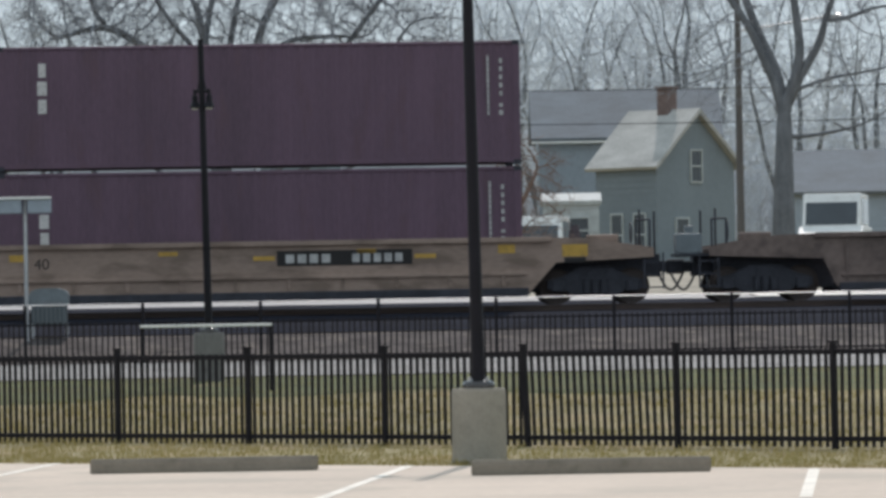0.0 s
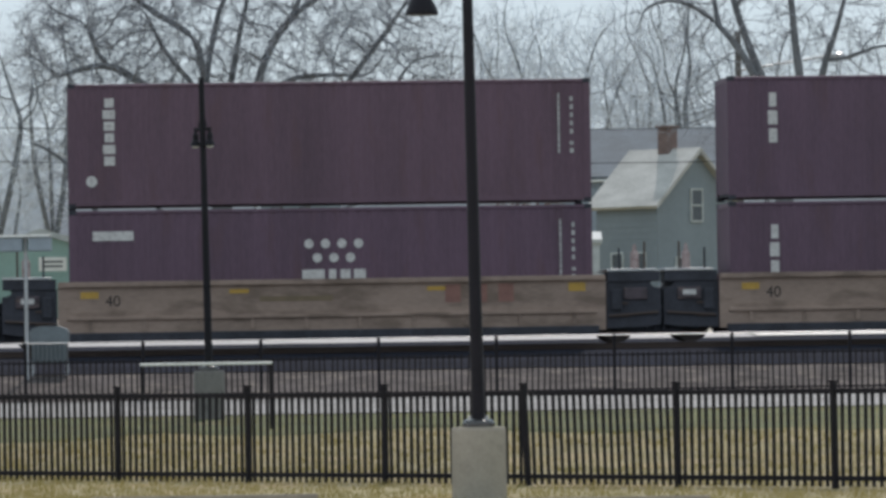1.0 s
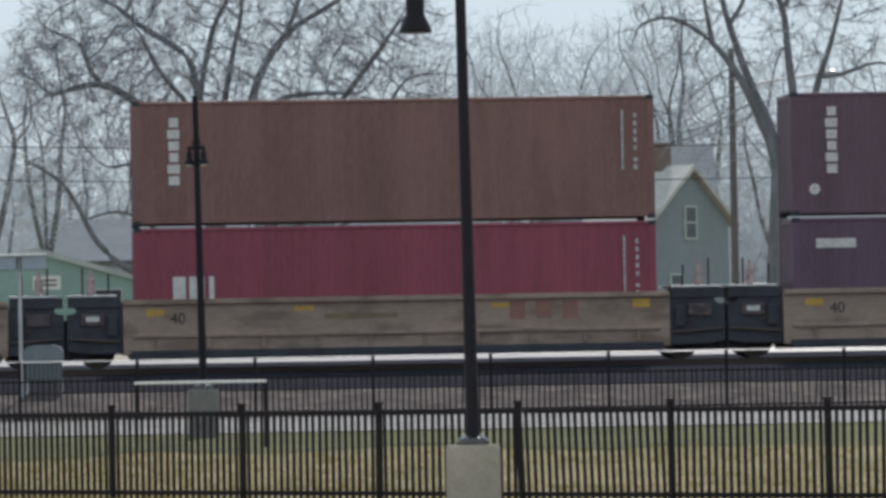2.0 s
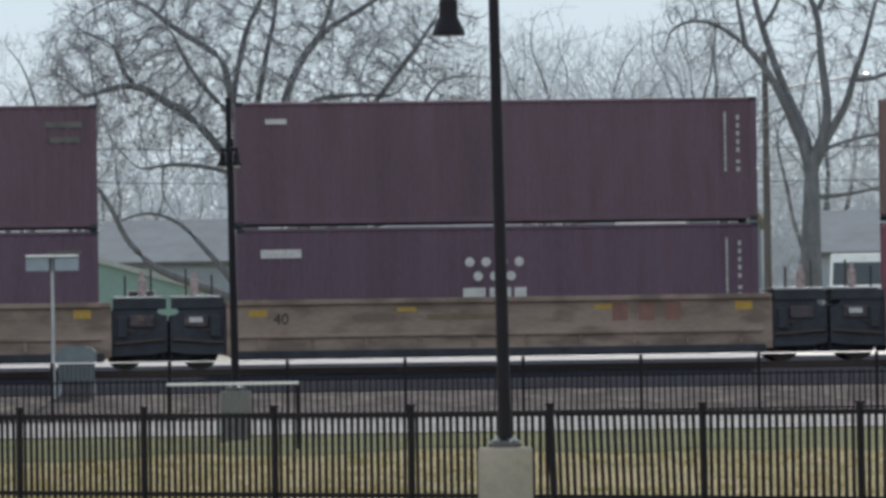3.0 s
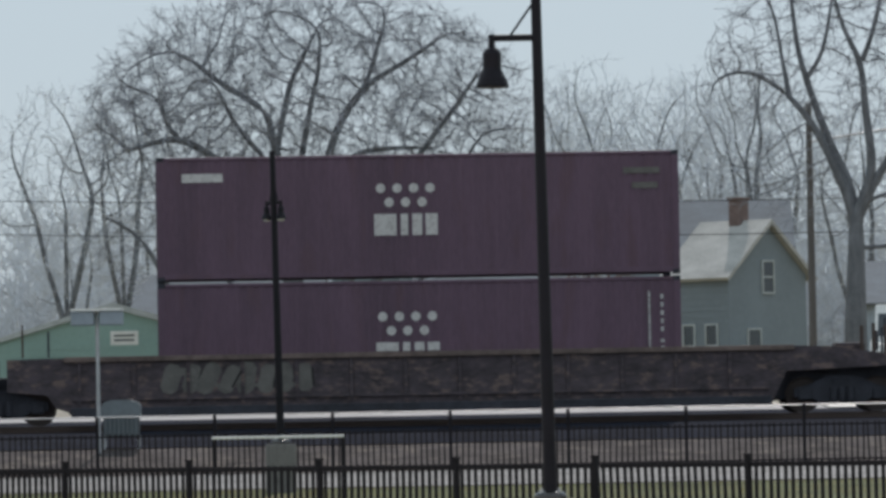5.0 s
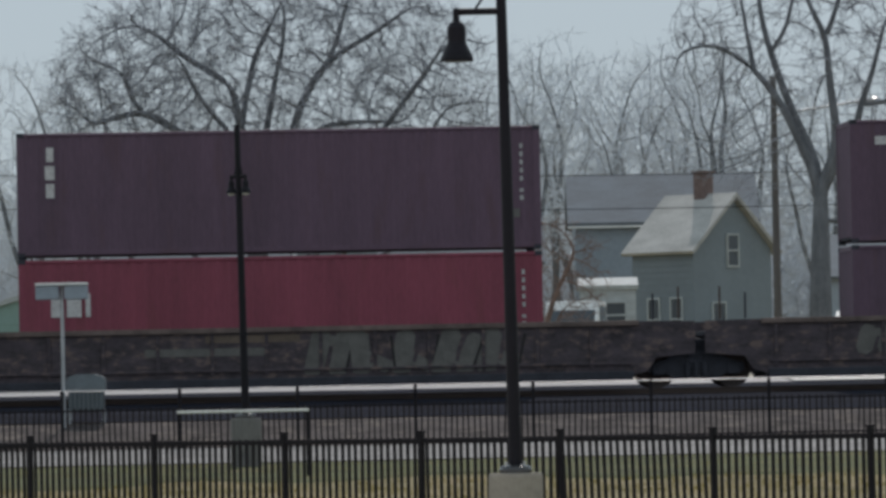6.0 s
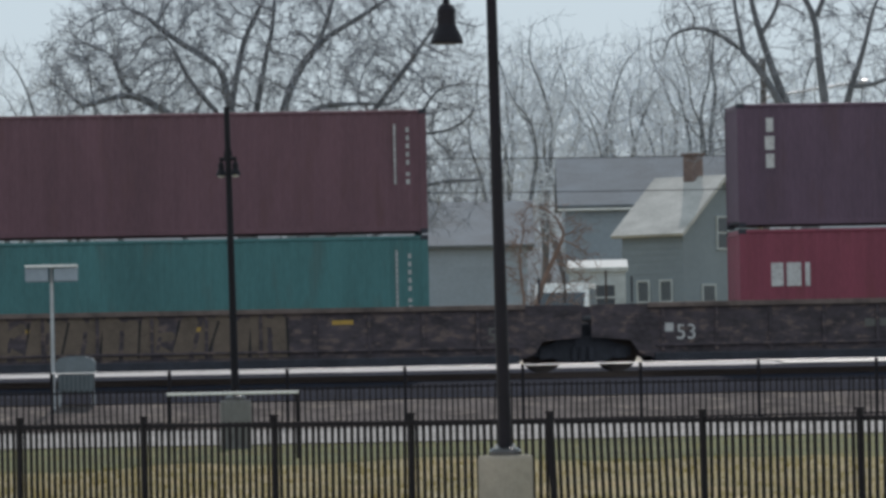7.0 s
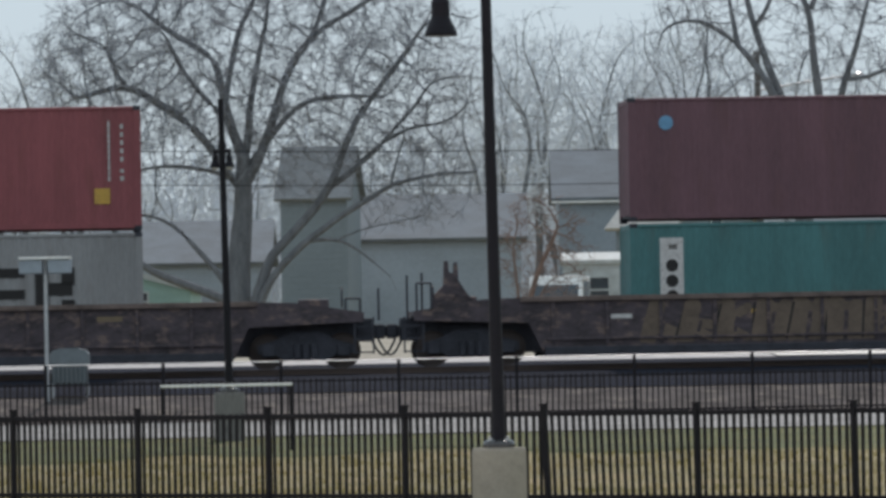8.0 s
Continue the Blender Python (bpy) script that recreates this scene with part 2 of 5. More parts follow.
# ---- ground ----
def build_ground():
    ys = [-4000, -500, -60, 0, 30, 45] + [52 + 1.0 * k for k in range(130)] + [185, 200, 230, 260, 320, 420, 600, 1000, 2000, 4500]
    xs = [-4000, -1000, -300, -120, -60, -40] + [-30 + 1.5 * k for k in range(41)] + [40, 60, 120, 300, 1000, 4000]
    bm = bmesh.new()
    grid = []
    for y in ys:
        row = []
        for x in xs:
            z = ground_z(y)
            if 75 < y < 110 or 150 < y < 300:
                z += 0.05 * noise.noise((x * 0.3, y * 0.3, 0))
            row.append(bm.verts.new((x, y, z)))
        grid.append(row)
    for j in range(len(ys) - 1):
        for i in range(len(xs) - 1):
            bm.faces.new((grid[j][i], grid[j][i + 1], grid[j + 1][i + 1], grid[j + 1][i]))
    g = new("ground", mesh_of("ground", bm, M["grass"]))
    tagged(g, "dormant yellow-green grass rising gently to the railway", "ground", kind="structure")
    # parking lot slab
    bm = bmesh.new()
    pts = [(-300, edge_y(-12) + 0.0), (-12, edge_y(-12)), (12, edge_y(12)), (300, edge_y(12)), (300, -300), (-300, -300)]
    top = [bm.verts.new((x, y, 0.0)) for x, y in pts]
    low = [bm.verts.new((x, y, -0.2)) for x, y in pts]
    bm.faces.new(top[::-1])
    for k in range(6):
        bm.faces.new((top[k], top[(k + 1) % 6], low[(k + 1) % 6], low[k]))
    bmesh.ops.recalc_face_normals(bm, faces=bm.faces[:])
    lot = new("pavement", mesh_of("pavement", bm, M["lot"]))
    tagged(lot, "sunlit pale concrete parking lot with stall lines", "pavement", kind="structure")
    for x in (-9.6, -5.1, -0.65, 3.93, 8.4):
        bm = bmesh.new()
        d = Vector((0.075, 1, 0)).normalized()
        s = Vector((d.y, -d.x, 0)) * 0.06
        e = Vector((x, 60, 0.004))
        k1 = edge_y(x) - 60 - 0.35
        ring = [e - d * 9 - s, e - d * 9 + s, e + d * k1 + s, e + d * k1 - s]
        bm.faces.new([bm.verts.new(p) for p in ring])
        part("stall_line", bm, M["line"], lot, "worn white painted stall line")
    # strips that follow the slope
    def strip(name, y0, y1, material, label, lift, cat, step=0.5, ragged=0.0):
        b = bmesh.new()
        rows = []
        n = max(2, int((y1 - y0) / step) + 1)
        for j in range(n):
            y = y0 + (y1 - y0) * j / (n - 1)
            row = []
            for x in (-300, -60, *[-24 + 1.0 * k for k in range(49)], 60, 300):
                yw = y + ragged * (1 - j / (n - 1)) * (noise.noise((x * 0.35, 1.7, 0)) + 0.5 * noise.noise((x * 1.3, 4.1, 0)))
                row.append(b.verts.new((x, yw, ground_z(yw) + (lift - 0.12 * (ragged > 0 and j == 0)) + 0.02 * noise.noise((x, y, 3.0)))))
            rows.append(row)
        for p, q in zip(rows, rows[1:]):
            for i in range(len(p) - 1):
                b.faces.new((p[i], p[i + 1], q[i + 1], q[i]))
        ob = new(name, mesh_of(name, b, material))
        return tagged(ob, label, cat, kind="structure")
    strip("green_verge", 99.0, 109.9, M["greener"], "darker greener grass in front of the footpath", 0.035, "grass", 0.5, 6.0)
    strip("path", 110, 116.1, M["path"], "pale concrete footpath along the railway fence", 0.05, "footpath")
    strip("gravel_bank", 116.2, 121.6, M["gravel"], "bank of pale gravel below the track", 0.04, "gravel")
    strip("ballast_bed", 121.6, 141.1, M["ballast"], "crushed stone ballast under the track, coloured dark as the train's shade", 0.06, "ballast")
    strip("verge", 147.7, 178.0, M["verge"], "pale bare dirt verge beyond the road", 0.05, "verge", 2.0)
    # Pale sheet added over the road where the sun glints off it.
    b = bmesh.new()
    rows = [[b.verts.new((x, y, ground_z(y) + 0.085)) for x in [7.9 + 1.0 * k for k in range(30)] + [60]] for y in (141.2, 143.8, 145.0, 146.4, 147.2)]
    for p, q in zip(rows, rows[1:]):
        for i in range(len(p) - 1):
            b.faces.new((p[i], p[i + 1], q[i + 1], q[i]))
    tagged(new("apron", mesh_of("apron", b, M["apron"])), "white patch standing in for the sun glint on the road", "pavement", kind="structure")
    strip("road", 141.2, 147.6, M["road"], "pale worn road shining beyond the track", 0.05, "road")


# ---- the railway ----
TRAIN_TURN = 4.0
TRACK_Y = 132.4
RAIL_TOP = 1.76
SPEED = 17.05


def along(q, side=0.0, z=0.0):
    """A pose on the track, q metres to the right of the line of sight."""
    a = radians(TRAIN_TURN)
    return pose(q * math.cos(a) - side * math.sin(a), TRACK_Y + q * math.sin(a) + side * math.cos(a), z, 0, 0, TRAIN_TURN)


def build_track():
    track = thing("railway_track", "steel rails on dark timber sleepers in ballast", "track", kind="structure", at=along(0, 0, RAIL_TOP))
    for s in (-0.75, 0.75):
        bm = prism(bmesh.new(), [(-0.07, -0.17), (0.07, -0.17), (0.07, -0.155), (0.012, -0.135), (0.012, -0.04), (0.036, -0.03), (0.036, 0), (-0.036, 0), (-0.036, -0.03), (-0.012, -0.04), (-0.012, -0.135), (-0.07, -0.155)], -150, 150)
        bmesh.ops.rotate(bm, verts=bm.verts, cent=(0, 0, 0), matrix=Matrix.Rotation(radians(90), 3, "Z"))
        bmesh.ops.translate(bm, verts=bm.verts, vec=(0, s, 0))
        part("rail", bm, M["rail"], track)
    me = mesh_of("sleeper", B(-0.11, 0.11, -1.3, 1.3, -0.33, -0.172, bevel=0.01), M["sleeper"])
    for k in range(-45, 46):
        part("sleeper", me, None, track, at=pose(k * 0.53, 0, 0))


def corrugated(L, H, depth=0.024, pitch=0.276):
    """A sheet in x and z with trapezoid folds."""
    bm = bmesh.new()
    n = int(L / pitch)
    p = L / n
    xs = []
    for k in range(n):
        x = -L / 2 + k * p
        xs += [(x, 0), (x + p * 0.26, 0), (x + p * 0.5, depth), (x + p * 0.76, depth)]
    xs.append((L / 2, 0))
    walls = [(-0.0, False), (0.02, True)]
    edges = []
    for dy, flip in walls:
        lo = [bm.verts.new((x, y + dy, 0)) for x, y in xs]
        hi = [bm.verts.new((x, y + dy, H)) for x, y in xs]
        for k in range(len(xs) - 1):
            ring = (lo[k], lo[k + 1], hi[k + 1], hi[k])
            bm.faces.new(ring[::-1] if flip else ring)
        edges.append((lo, hi))
    (l0, h0), (l1, h1) = edges
    for k in range(len(xs) - 1):
        bm.faces.new((h0[k], h0[k + 1], h1[k + 1], h1[k]))
        bm.faces.new((l0[k + 1], l0[k], l1[k], l1[k + 1]))
    return bm


CL, CW, CH = 12.19, 2.44, 2.896
SHARED = {}


def shared(key, maker, material):
    k = (key, material.name)
    if k not in SHARED:
        SHARED[k] = mesh_of(key, maker(), material)
    return SHARED[k]


def container(colour, label, marks, at):
    m = M[colour]
    c = thing("shipping_container", label, "shipping container", "containers on the train", at=at)
    x, y = CL / 2, CW / 2
    side = shared("side_panel", lambda: corrugated(CL - 0.3, CH - 0.26), m)
    part("side_panel", side, m, c, at=pose(0, -y + 0.012, 0.16))
    part("side_panel", side, m, c, at=pose(0, y - 0.012, 0.16, 0, 0, 180))
    end = shared("end_panel", lambda: corrugated(CW - 0.3, CH - 0.26), m)
    part("end_panel", end, m, c, at=pose(-x + 0.02, 0, 0.16, 0, 0, -90))
    for s in (-1, 1):
        door = part("door", shared("door", lambda: B(-0.02, 0.02, -0.53, 0.53, 0.17, CH - 0.13, bevel=0.008), m), m, c, at=pose(x - 0.06, s * 0.545, 0))
        for r in (-0.25, 0.25):
            part("lock_rod", shared("lock_rod", lambda: tube(bmesh.new(), (0.035, 0, 0.1), (0.035, 0, CH - 0.1), 0.017, seg=8), M["steel"]), None, door, "galvanised lock rod", at=pose(0, r, 0))
    part("roof", shared("roof", lambda: B(-x + 0.05, x - 0.05, -y + 0.04, y - 0.04, CH - 0.07, CH - 0.045), m), m, c)
    part("floor", shared("floor", lambda: B(-x + 0.05, x - 0.05, -y + 0.04, y - 0.04, 0.1, 0.16), M["truck"]), m, c)
    for s in (-1, 1):
        part("top_rail", shared("top_rail", lambda: B(-x + 0.1, x - 0.1, -0.035, 0.035, CH - 0.1, CH - 0.012, bevel=0.03), m), m, c, at=pose(0, s * (y - 0.036), 0))
        part("bottom_rail", shared("bottom_rail", lambda: B(-x + 0.1, x - 0.1, -0.04, 0.04, 0.05, 0.165, bevel=0.006), m), m, c, at=pose(0, s * (y - 0.042), 0))
        for e in (-1, 1):
            part("corner_post", shared("corner_post", lambda: B(-0.08, 0.08, -0.07, 0.07, 0.1, CH - 0.1, bevel=0.01), m), m, c, at=pose(e * (x - 0.08), s * (y - 0.07), 0))
            for z in (0, CH - 0.118):
                part("corner_casting", shared("corner_casting", lambda: B(-0.089, 0.089, -0.081, 0.081, 0, 0.118, bevel=0.012), M["truck"]), m, c, at=pose(e * (x - 0.089), s * (y - 0.081), z))
    for e in (-1, 1):
        part("end_header", shared("end_header", lambda: B(-0.05, 0.05, -y + 0.15, y - 0.15, CH - 0.14, CH - 0.02, bevel=0.006), m), m, c, at=pose(e * (x - 0.06), 0, 0))
    yf = -y + 0.004
    for kind, mx, mz, *more in marks:
        marking(c, kind, mx, mz, yf, *more)
    return c


def block(c, name, x0, x1, z0, z1, yf, material, label=""):
    return part(name, B(x0, x1, yf - 0.004, yf + 0.008, z0, z1), material, c, label)


def disc(c, x, z, r, yf, material):
    bm = bmesh.new()
    tube(bm, (x, yf - 0.005, z), (x, yf + 0.008, z), r, seg=16)
    part("logo_dot", bm, material, c, "white painted logo dot" if material is M["plain_white"] else "painted round spot")


def letters(c, text, x, z, size, yf, material, label):
    cu = bpy.data.curves.new("number", "FONT")
    cu.body, cu.size, cu.extrude, cu.align_x = text, size, 0.003, "CENTER"
    tmp = bpy.data.objects.new("number", cu)
    scene.collection.objects.link(tmp)
    bpy.context.view_layer.update()
    me = bpy.data.meshes.new_from_object(tmp.evaluated_get(bpy.context.evaluated_depsgraph_get()))
    bpy.data.objects.remove(tmp)
    me.materials.clear()
    me.materials.append(material)
    ob = new("number", me)
    ob.parent = c
    ob.matrix_basis = pose(x, yf, z, 90, 0, 0)
    return tagged(ob, label)


def marking(c, kind, x, z, yf, *more):
    """Painted signs of a container, as plain shapes."""
    w = M["plain_white"]
    if kind == "codes":  # thin columns of small signs at the door end
        for dx, z0, z1, wd in ((0, 1.15, 2.55, 0.05), (0.3, 1.6, 2.55, 0.07), (0.3, 1.15, 1.42, 0.09)):
            k = z0
            while k < z1:
                block(c, "code_bar", x + dx - wd / 2, x + dx + wd / 2, k, min(z1, k + 0.11), yf, M["spray_pale"])
                k += 0.19 if dx else 0.125
    if kind == "stack":  # a name written downwards, as plain blocks
        n, h, wd = more
        for k in range(n):
            zz = z - k * h
            f = (0.38, 0.5, 0.44)[k % 3] * wd
            block(c, "name_bar", x - f, x + f * 0.6, zz - h * 0.78, zz, yf, w)
    if kind == "dots":  # seven dots over a bar of three blocks
        d = 0.385
        for k in range(4):
            disc(c, x + (k - 1.5) * d, z, 0.11, yf, w)
        for k in range(3):
            disc(c, x + (k - 1) * d, z - 0.33, 0.11, yf, w)
        h = more[0]
        for x0, x1 in ((-0.74, -0.22), (-0.12, 0.05), (0.15, 0.38), (0.46, 0.74)):
            block(c, "name_bar", x + x0, x + x1, z - 0.6 - h, z - 0.6, yf, w, "white painted name as bars")
    if kind == "word":  # a short word as plain blocks
        wd, h = more
        for a, b in ((0.0, 0.3), (0.38, 0.74), (0.84, 0.96)):
            block(c, "name_bar", x + wd * a, x + wd * b, z - h, z, yf, w, "white painted name as blocks")
    if kind == "bar":
        wd, h = more[:2]
        block(c, "sign_bar", x, x + wd, z - h, z, yf, M[more[2]] if len(more) > 2 else w)
    if kind == "spot":
        disc(c, x, z, more[0], yf, M[more[1]])


def wheelset():
    bm = bmesh.new()
    for s in (-0.75, 0.75):
        prof = [(0.08, -0.07), (0.16, -0.06), (0.36, -0.05), (0.42, -0.065), (0.42, 0.06), (0.36, 0.045), (0.16, 0.05), (0.08, 0.08)]
        b2 = lathe(bmesh.new(), prof, 24)
        bmesh.ops.rotate(b2, verts=b2.verts, cent=(0, 0, 0), matrix=Matrix.Rotation(radians(90), 3, "X"))
        bmesh.ops.translate(b2, verts=b2.verts, vec=(0, s, 0))
        me = bpy.data.meshes.new("t")
        b2.to_mesh(me)
        b2.free()
        bm.from_mesh(me)
        bpy.data.meshes.remove(me)
    tube(bm, (0, -1.02, 0), (0, 1.02, 0), 0.075, seg=12)
    for s in (-1.05, 1.05):
        for k in range(3):
            a = k * 2.094
            tube(bm, (0.05 * math.cos(a), s - 0.01, 0.05 * math.sin(a)), (0.05 * math.cos(a), s + 0.01, 0.05 * math.sin(a)), 0.015, seg=6)
    return bm


def side_frame():
    """Cast side frame of a truck with its spring nest."""
    bm = prism(bmesh.new(), [(-1.12, 0.36), (-1.12, 0.56), (-0.75, 0.66), (-0.35, 0.86), (0.35, 0.86), (0.75, 0.66), (1.12, 0.56), (1.12, 0.36), (0.75, 0.36), (0.5, 0.2), (-0.5, 0.2), (-0.75, 0.36)], -0.07, 0.07)
    for k in (-0.2, 0, 0.2):
        tube(bm, (k, -0.09, 0.26), (k, -0.09, 0.58), 0.085, seg=10)
    for s in (-0.88, 0.88):
        box(bm, s - 0.14, s + 0.14, -0.13, 0.13, 0.3, 0.56, bevel=0.02)
    return bm


WHEELS = []


def truck(car, x):
    t = part("truck", shared("truck", lambda: B(-0.2, 0.2, -1.1, 1.1, 0.45, 0.8, bevel=0.03), M["truck"]), None, car, "grimy cast steel wheel truck", at=pose(x, 0, 0))
    for s in (-1, 1):
        part("side_frame", shared("side_frame", side_frame, M["truck"]), None, t, at=pose(0, s * 1.0, 0))
    # Added dark block that stops light showing through between the wheels.
    part("brake_rigging", shared("brake_rigging", lambda: B(-1.0, 1.0, -0.62, 0.62, 0.22, 0.74, bevel=0.08), M["truck"]), None, t)
    for dx in (-0.88, 0.88):
        w = part("wheelset", shared("wheelset", wheelset, M["wheel"]), None, t, at=pose(dx, 0, 0.42))
        WHEELS.append((w, dx))
    return t


def bent_hose(line, radius, seg=6):
    """One closed tube along a line that lies in the x-z plane."""
    bm = bmesh.new()
    rings = []
    for i, p in enumerate(line):
        d = (line[min(i + 1, len(line) - 1)] - line[max(i - 1, 0)]).normalized()
        side = Vector((0, 1, 0))
        up = d.cross(side)
        rings.append([bm.verts.new(p + (side * math.cos(w) + up * math.sin(w)) * radius) for w in (k * math.tau / seg for k in range(seg))])
    for r0, r1 in zip(rings, rings[1:]):
        for k in range(seg):
            bm.faces.new((r0[k], r0[(k + 1) % seg], r1[(k + 1) % seg], r1[k]))
    bm.faces.new(rings[0][::-1])
    bm.faces.new(rings[-1])
    bmesh.ops.recalc_face_normals(bm, faces=bm.faces[:])
    return bm


def coupler(car, x, s):
    bm = bmesh.new()
    box(bm, min(x, x + s * 0.55), max(x, x + s * 0.55), -0.12, 0.12, 0.72, 0.98, bevel=0.03)
    box(bm, min(x + s * 0.5, x + s * 0.75), max(x + s * 0.5, x + s * 0.75), -0.2, 0.2, 0.68, 1.02, bevel=0.05)
    part("coupler", bm, M["truck"], car, "dark steel coupler")
    cu = bent_hose([Vector((x + s * (0.1 + 0.6 * k / 8), -0.35, 0.72 - 0.42 * math.sin(math.pi * k / 8))) for k in range(9)], 0.03)
    part("brake_hose", cu, M["truck"], car, "hanging black brake hose")


def well_car(colour, label, q, half, left, right, marks, reach=3.6):
    """One unit of an articulated well car: half, half the well's length; left and right: 'coupler' or 'joint'."""
    m = M[colour]
    car = thing("well_car", label, "railway car", "cars of the train", at=along(q, 0, RAIL_TOP))
    tan = colour == "tan"
    top, low = 1.57, 0.31
    ends = {}
    for s, kind in ((-1, left), (1, right)):
        ends[s] = (reach - 0.7 if kind == "coupler" else 1.35)
    xl, xr = -half, half
    out = [(xl, low), (xr, low)]
    cut = 0.6 if tan else 0.32
    if right == "coupler":
        out += [(xr + cut, 0.98), (xr + ends[1], 1.08), (xr + ends[1], 1.3), (xr + 1.4, top - 0.03), (xr + 0.5, top)]
    else:
        out += [(xr + 0.12, low), (xr + 0.12, top)] if tan else [(xr + 0.3, low + 0.1), (xr + 0.5, 0.72), (xr + 1.42, 0.8), (xr + 1.42, top - 0.02), (xr + 0.5, top)]
    if left == "coupler":
        out += [(xl - 0.5, top), (xl - 1.4, top - 0.03), (xl - ends[-1], 1.3), (xl - ends[-1], 1.08), (xl - cut, 0.98)]
    else:
        out += [(xl - 0.12, top), (xl - 0.12, low)] if tan else [(xl - 0.5, top), (xl - 1.42, top - 0.02), (xl - 1.42, 0.8), (xl - 0.5, 0.72), (xl - 0.3, low + 0.1)]
    for s in (-1, 1):
        part("side_sheet", prism(bmesh.new(), out, s * 1.40 - 0.02, s * 1.40 + 0.02), m, car)
        a, b = -half - (0.5 if left == "coupler" else 0.1), half + (0.5 if right == "coupler" else 0.1)
        # Brown cars get a lighter chord colour for the sunlit top edge.
        part("top_chord", B(a, b, s * 1.44 - 0.07, s * 1.44 + 0.07, top - 0.1, top + 0.02, bevel=0.015), m if tan else M["brown_light"], car)
        # The chord's dark colour draws the shadow line below the side sheet.
        part("bottom_chord", B(xl + 0.05, xr - 0.05, s * 1.45 - 0.09, s * 1.45 + 0.09, low - 0.14, low + 0.1, bevel=0.02), M["truck"], car)
        part("side_ledge", B(xl + 0.1, xr - 0.1, s * 1.435 - 0.05, s * 1.435 + 0.05, *((0.70, 0.78) if tan else (0.56, 0.62)), bevel=0.015), m, car)
        n = 10 if tan else 13
        rib = shared("side_rib", lambda: B(-0.04, 0.04, -0.03, 0.03, 0.46, 0.70 if tan else 1.47, bevel=0.008), m)
        for k in range(n):
            part("side_rib", rib, None, car, at=pose(xl + (k + (0.5 if tan else 0.2)) * 2 * half / n, s * 1.44, 0))
    part("well_floor", B(xl, xr, -1.36, 1.36, low - 0.04, low + 0.03), M["truck"], car)
    for s, kind in ((-1, left), (1, right)):
        x = s * half
        if kind == "coupler":
            e = x + s * ends[s]
            part("end_deck", B(min(x, e), max(x, e), -1.38, 1.38, 1.16, 1.28, bevel=0.02), m, car)
            part("end_sill", B(min(e - s * 0.9, e + s * 0.25), max(e - s * 0.9, e + s * 0.25), -0.4, 0.4, 0.62, 1.16, bevel=0.03), M["truck"], car)
            # Added dark box so the bright ground doesn't show below the deck.
            part("underframe", B(*sorted((x - s * 0.02, e - s * 0.15)), -0.66, 0.66, 0.3, 1.16, bevel=0.05), M["truck"], car, "added dark block closing the bright gap below the end deck")
            t = truck(car, x + s * (ends[s] - 1.35))
            coupler(car, e + s * 0.1, s)
            # brake gear and a ladder on the end deck
            part("brake_box", B(min(e - s * 1.5, e - s * 0.8), max(e - s * 1.5, e - s * 0.8), -1.2, -0.5, 1.28, 1.62, bevel=0.04), m, car)
            if tan:
                part("yellow_panel", B(*sorted((x + s * 0.75, x + s * 1.35)), -1.43, -1.41, 1.12, 1.4), M["yellow"], car, "faded yellow panel")
                part("dark_panel", B(*sorted((x + s * 0.8, x + s * 1.3)), -1.43, -1.41, 0.98, 1.1), M["blackplate"], car)
                part("deck_fitting", tube(bmesh.new(), (x + s * 1.1, -0.9, 1.5), (x + s * 1.1, -0.9, 1.85), 0.16, 0.1, seg=10), M["brown"], car)
            else:
                if q > 0:
                    part("end_step", B(e - 0.78, e + 0.1, -1.3, -0.3, 1.08, 1.14, bevel=0.01), M["truck"], car)
                    part("end_cabinet", box(B(e - 0.72, e - 0.12, -1.1, -0.4, 1.14, 1.62, bevel=0.04), e - 0.5, e - 0.3, -0.9, -0.6, 1.6, 1.8, bevel=0.03), M["hood"], car, "grey-blue end cabinet")
                elif q > -140 and s < 0:
                    stand = prism(bmesh.new(), [(-0.6, 1.2), (0.5, 1.2), (0.48, 1.5), (0.3, 1.72), (0.12, 2.0), (0.1, 2.42), (0.03, 2.42), (0.02, 2.15), (-0.1, 2.2), (-0.12, 2.46), (-0.2, 2.46), (-0.22, 1.9), (-0.42, 1.7)], -1.25, -0.75)
                    bmesh.ops.translate(stand, verts=stand.verts, vec=(e - s * 0.95, 0, 0))
                    part("brake_stand", stand, M["brown"], car, "hand brake stand")
            if not tan and s > 0 and q > -140:
                for k in range(4):
                    xx = e - 0.05 - k * 0.28
                    part("end_post", tube(bmesh.new(), (xx, -1.3, 1.2), (xx, -1.3, 2.06 - 0.05 * (k % 2)), 0.05, 0.045, seg=10), M["rail"], car, "dark rusty end post")
            if tan and s < 0:
                part("end_step", B(e - 0.85, e + 0.1, -1.36, -0.9, 1.12, 1.18, bevel=0.01), M["truck"], car)
                for k in range(4):
                    xx = e + 0.2 - k * 0.26
                    part("end_post", tube(bmesh.new(), (xx, -1.28, 1.17), (xx, -1.28, 2.06 - 0.04 * k), 0.05, 0.045, seg=10), M["endpost"], car, "faded pinkish end post")
            part("brake_wheel", tube(bmesh.new(), (e - s * 0.5, -0.9, 1.66), (e - s * 0.47, -0.9, 1.66), 0.24, seg=16), M["truck"], car)
            low_end = q < -140
            for k, hh in ((0.08, 1.62), (0.42, 1.62), (-0.35, 1.85)) if low_end else ((0.08, 1.95), (0.42, 1.95), (-0.1, 2.15), (0.25, 2.2)):
                yy = -1.3 if hh < 2 else -0.6
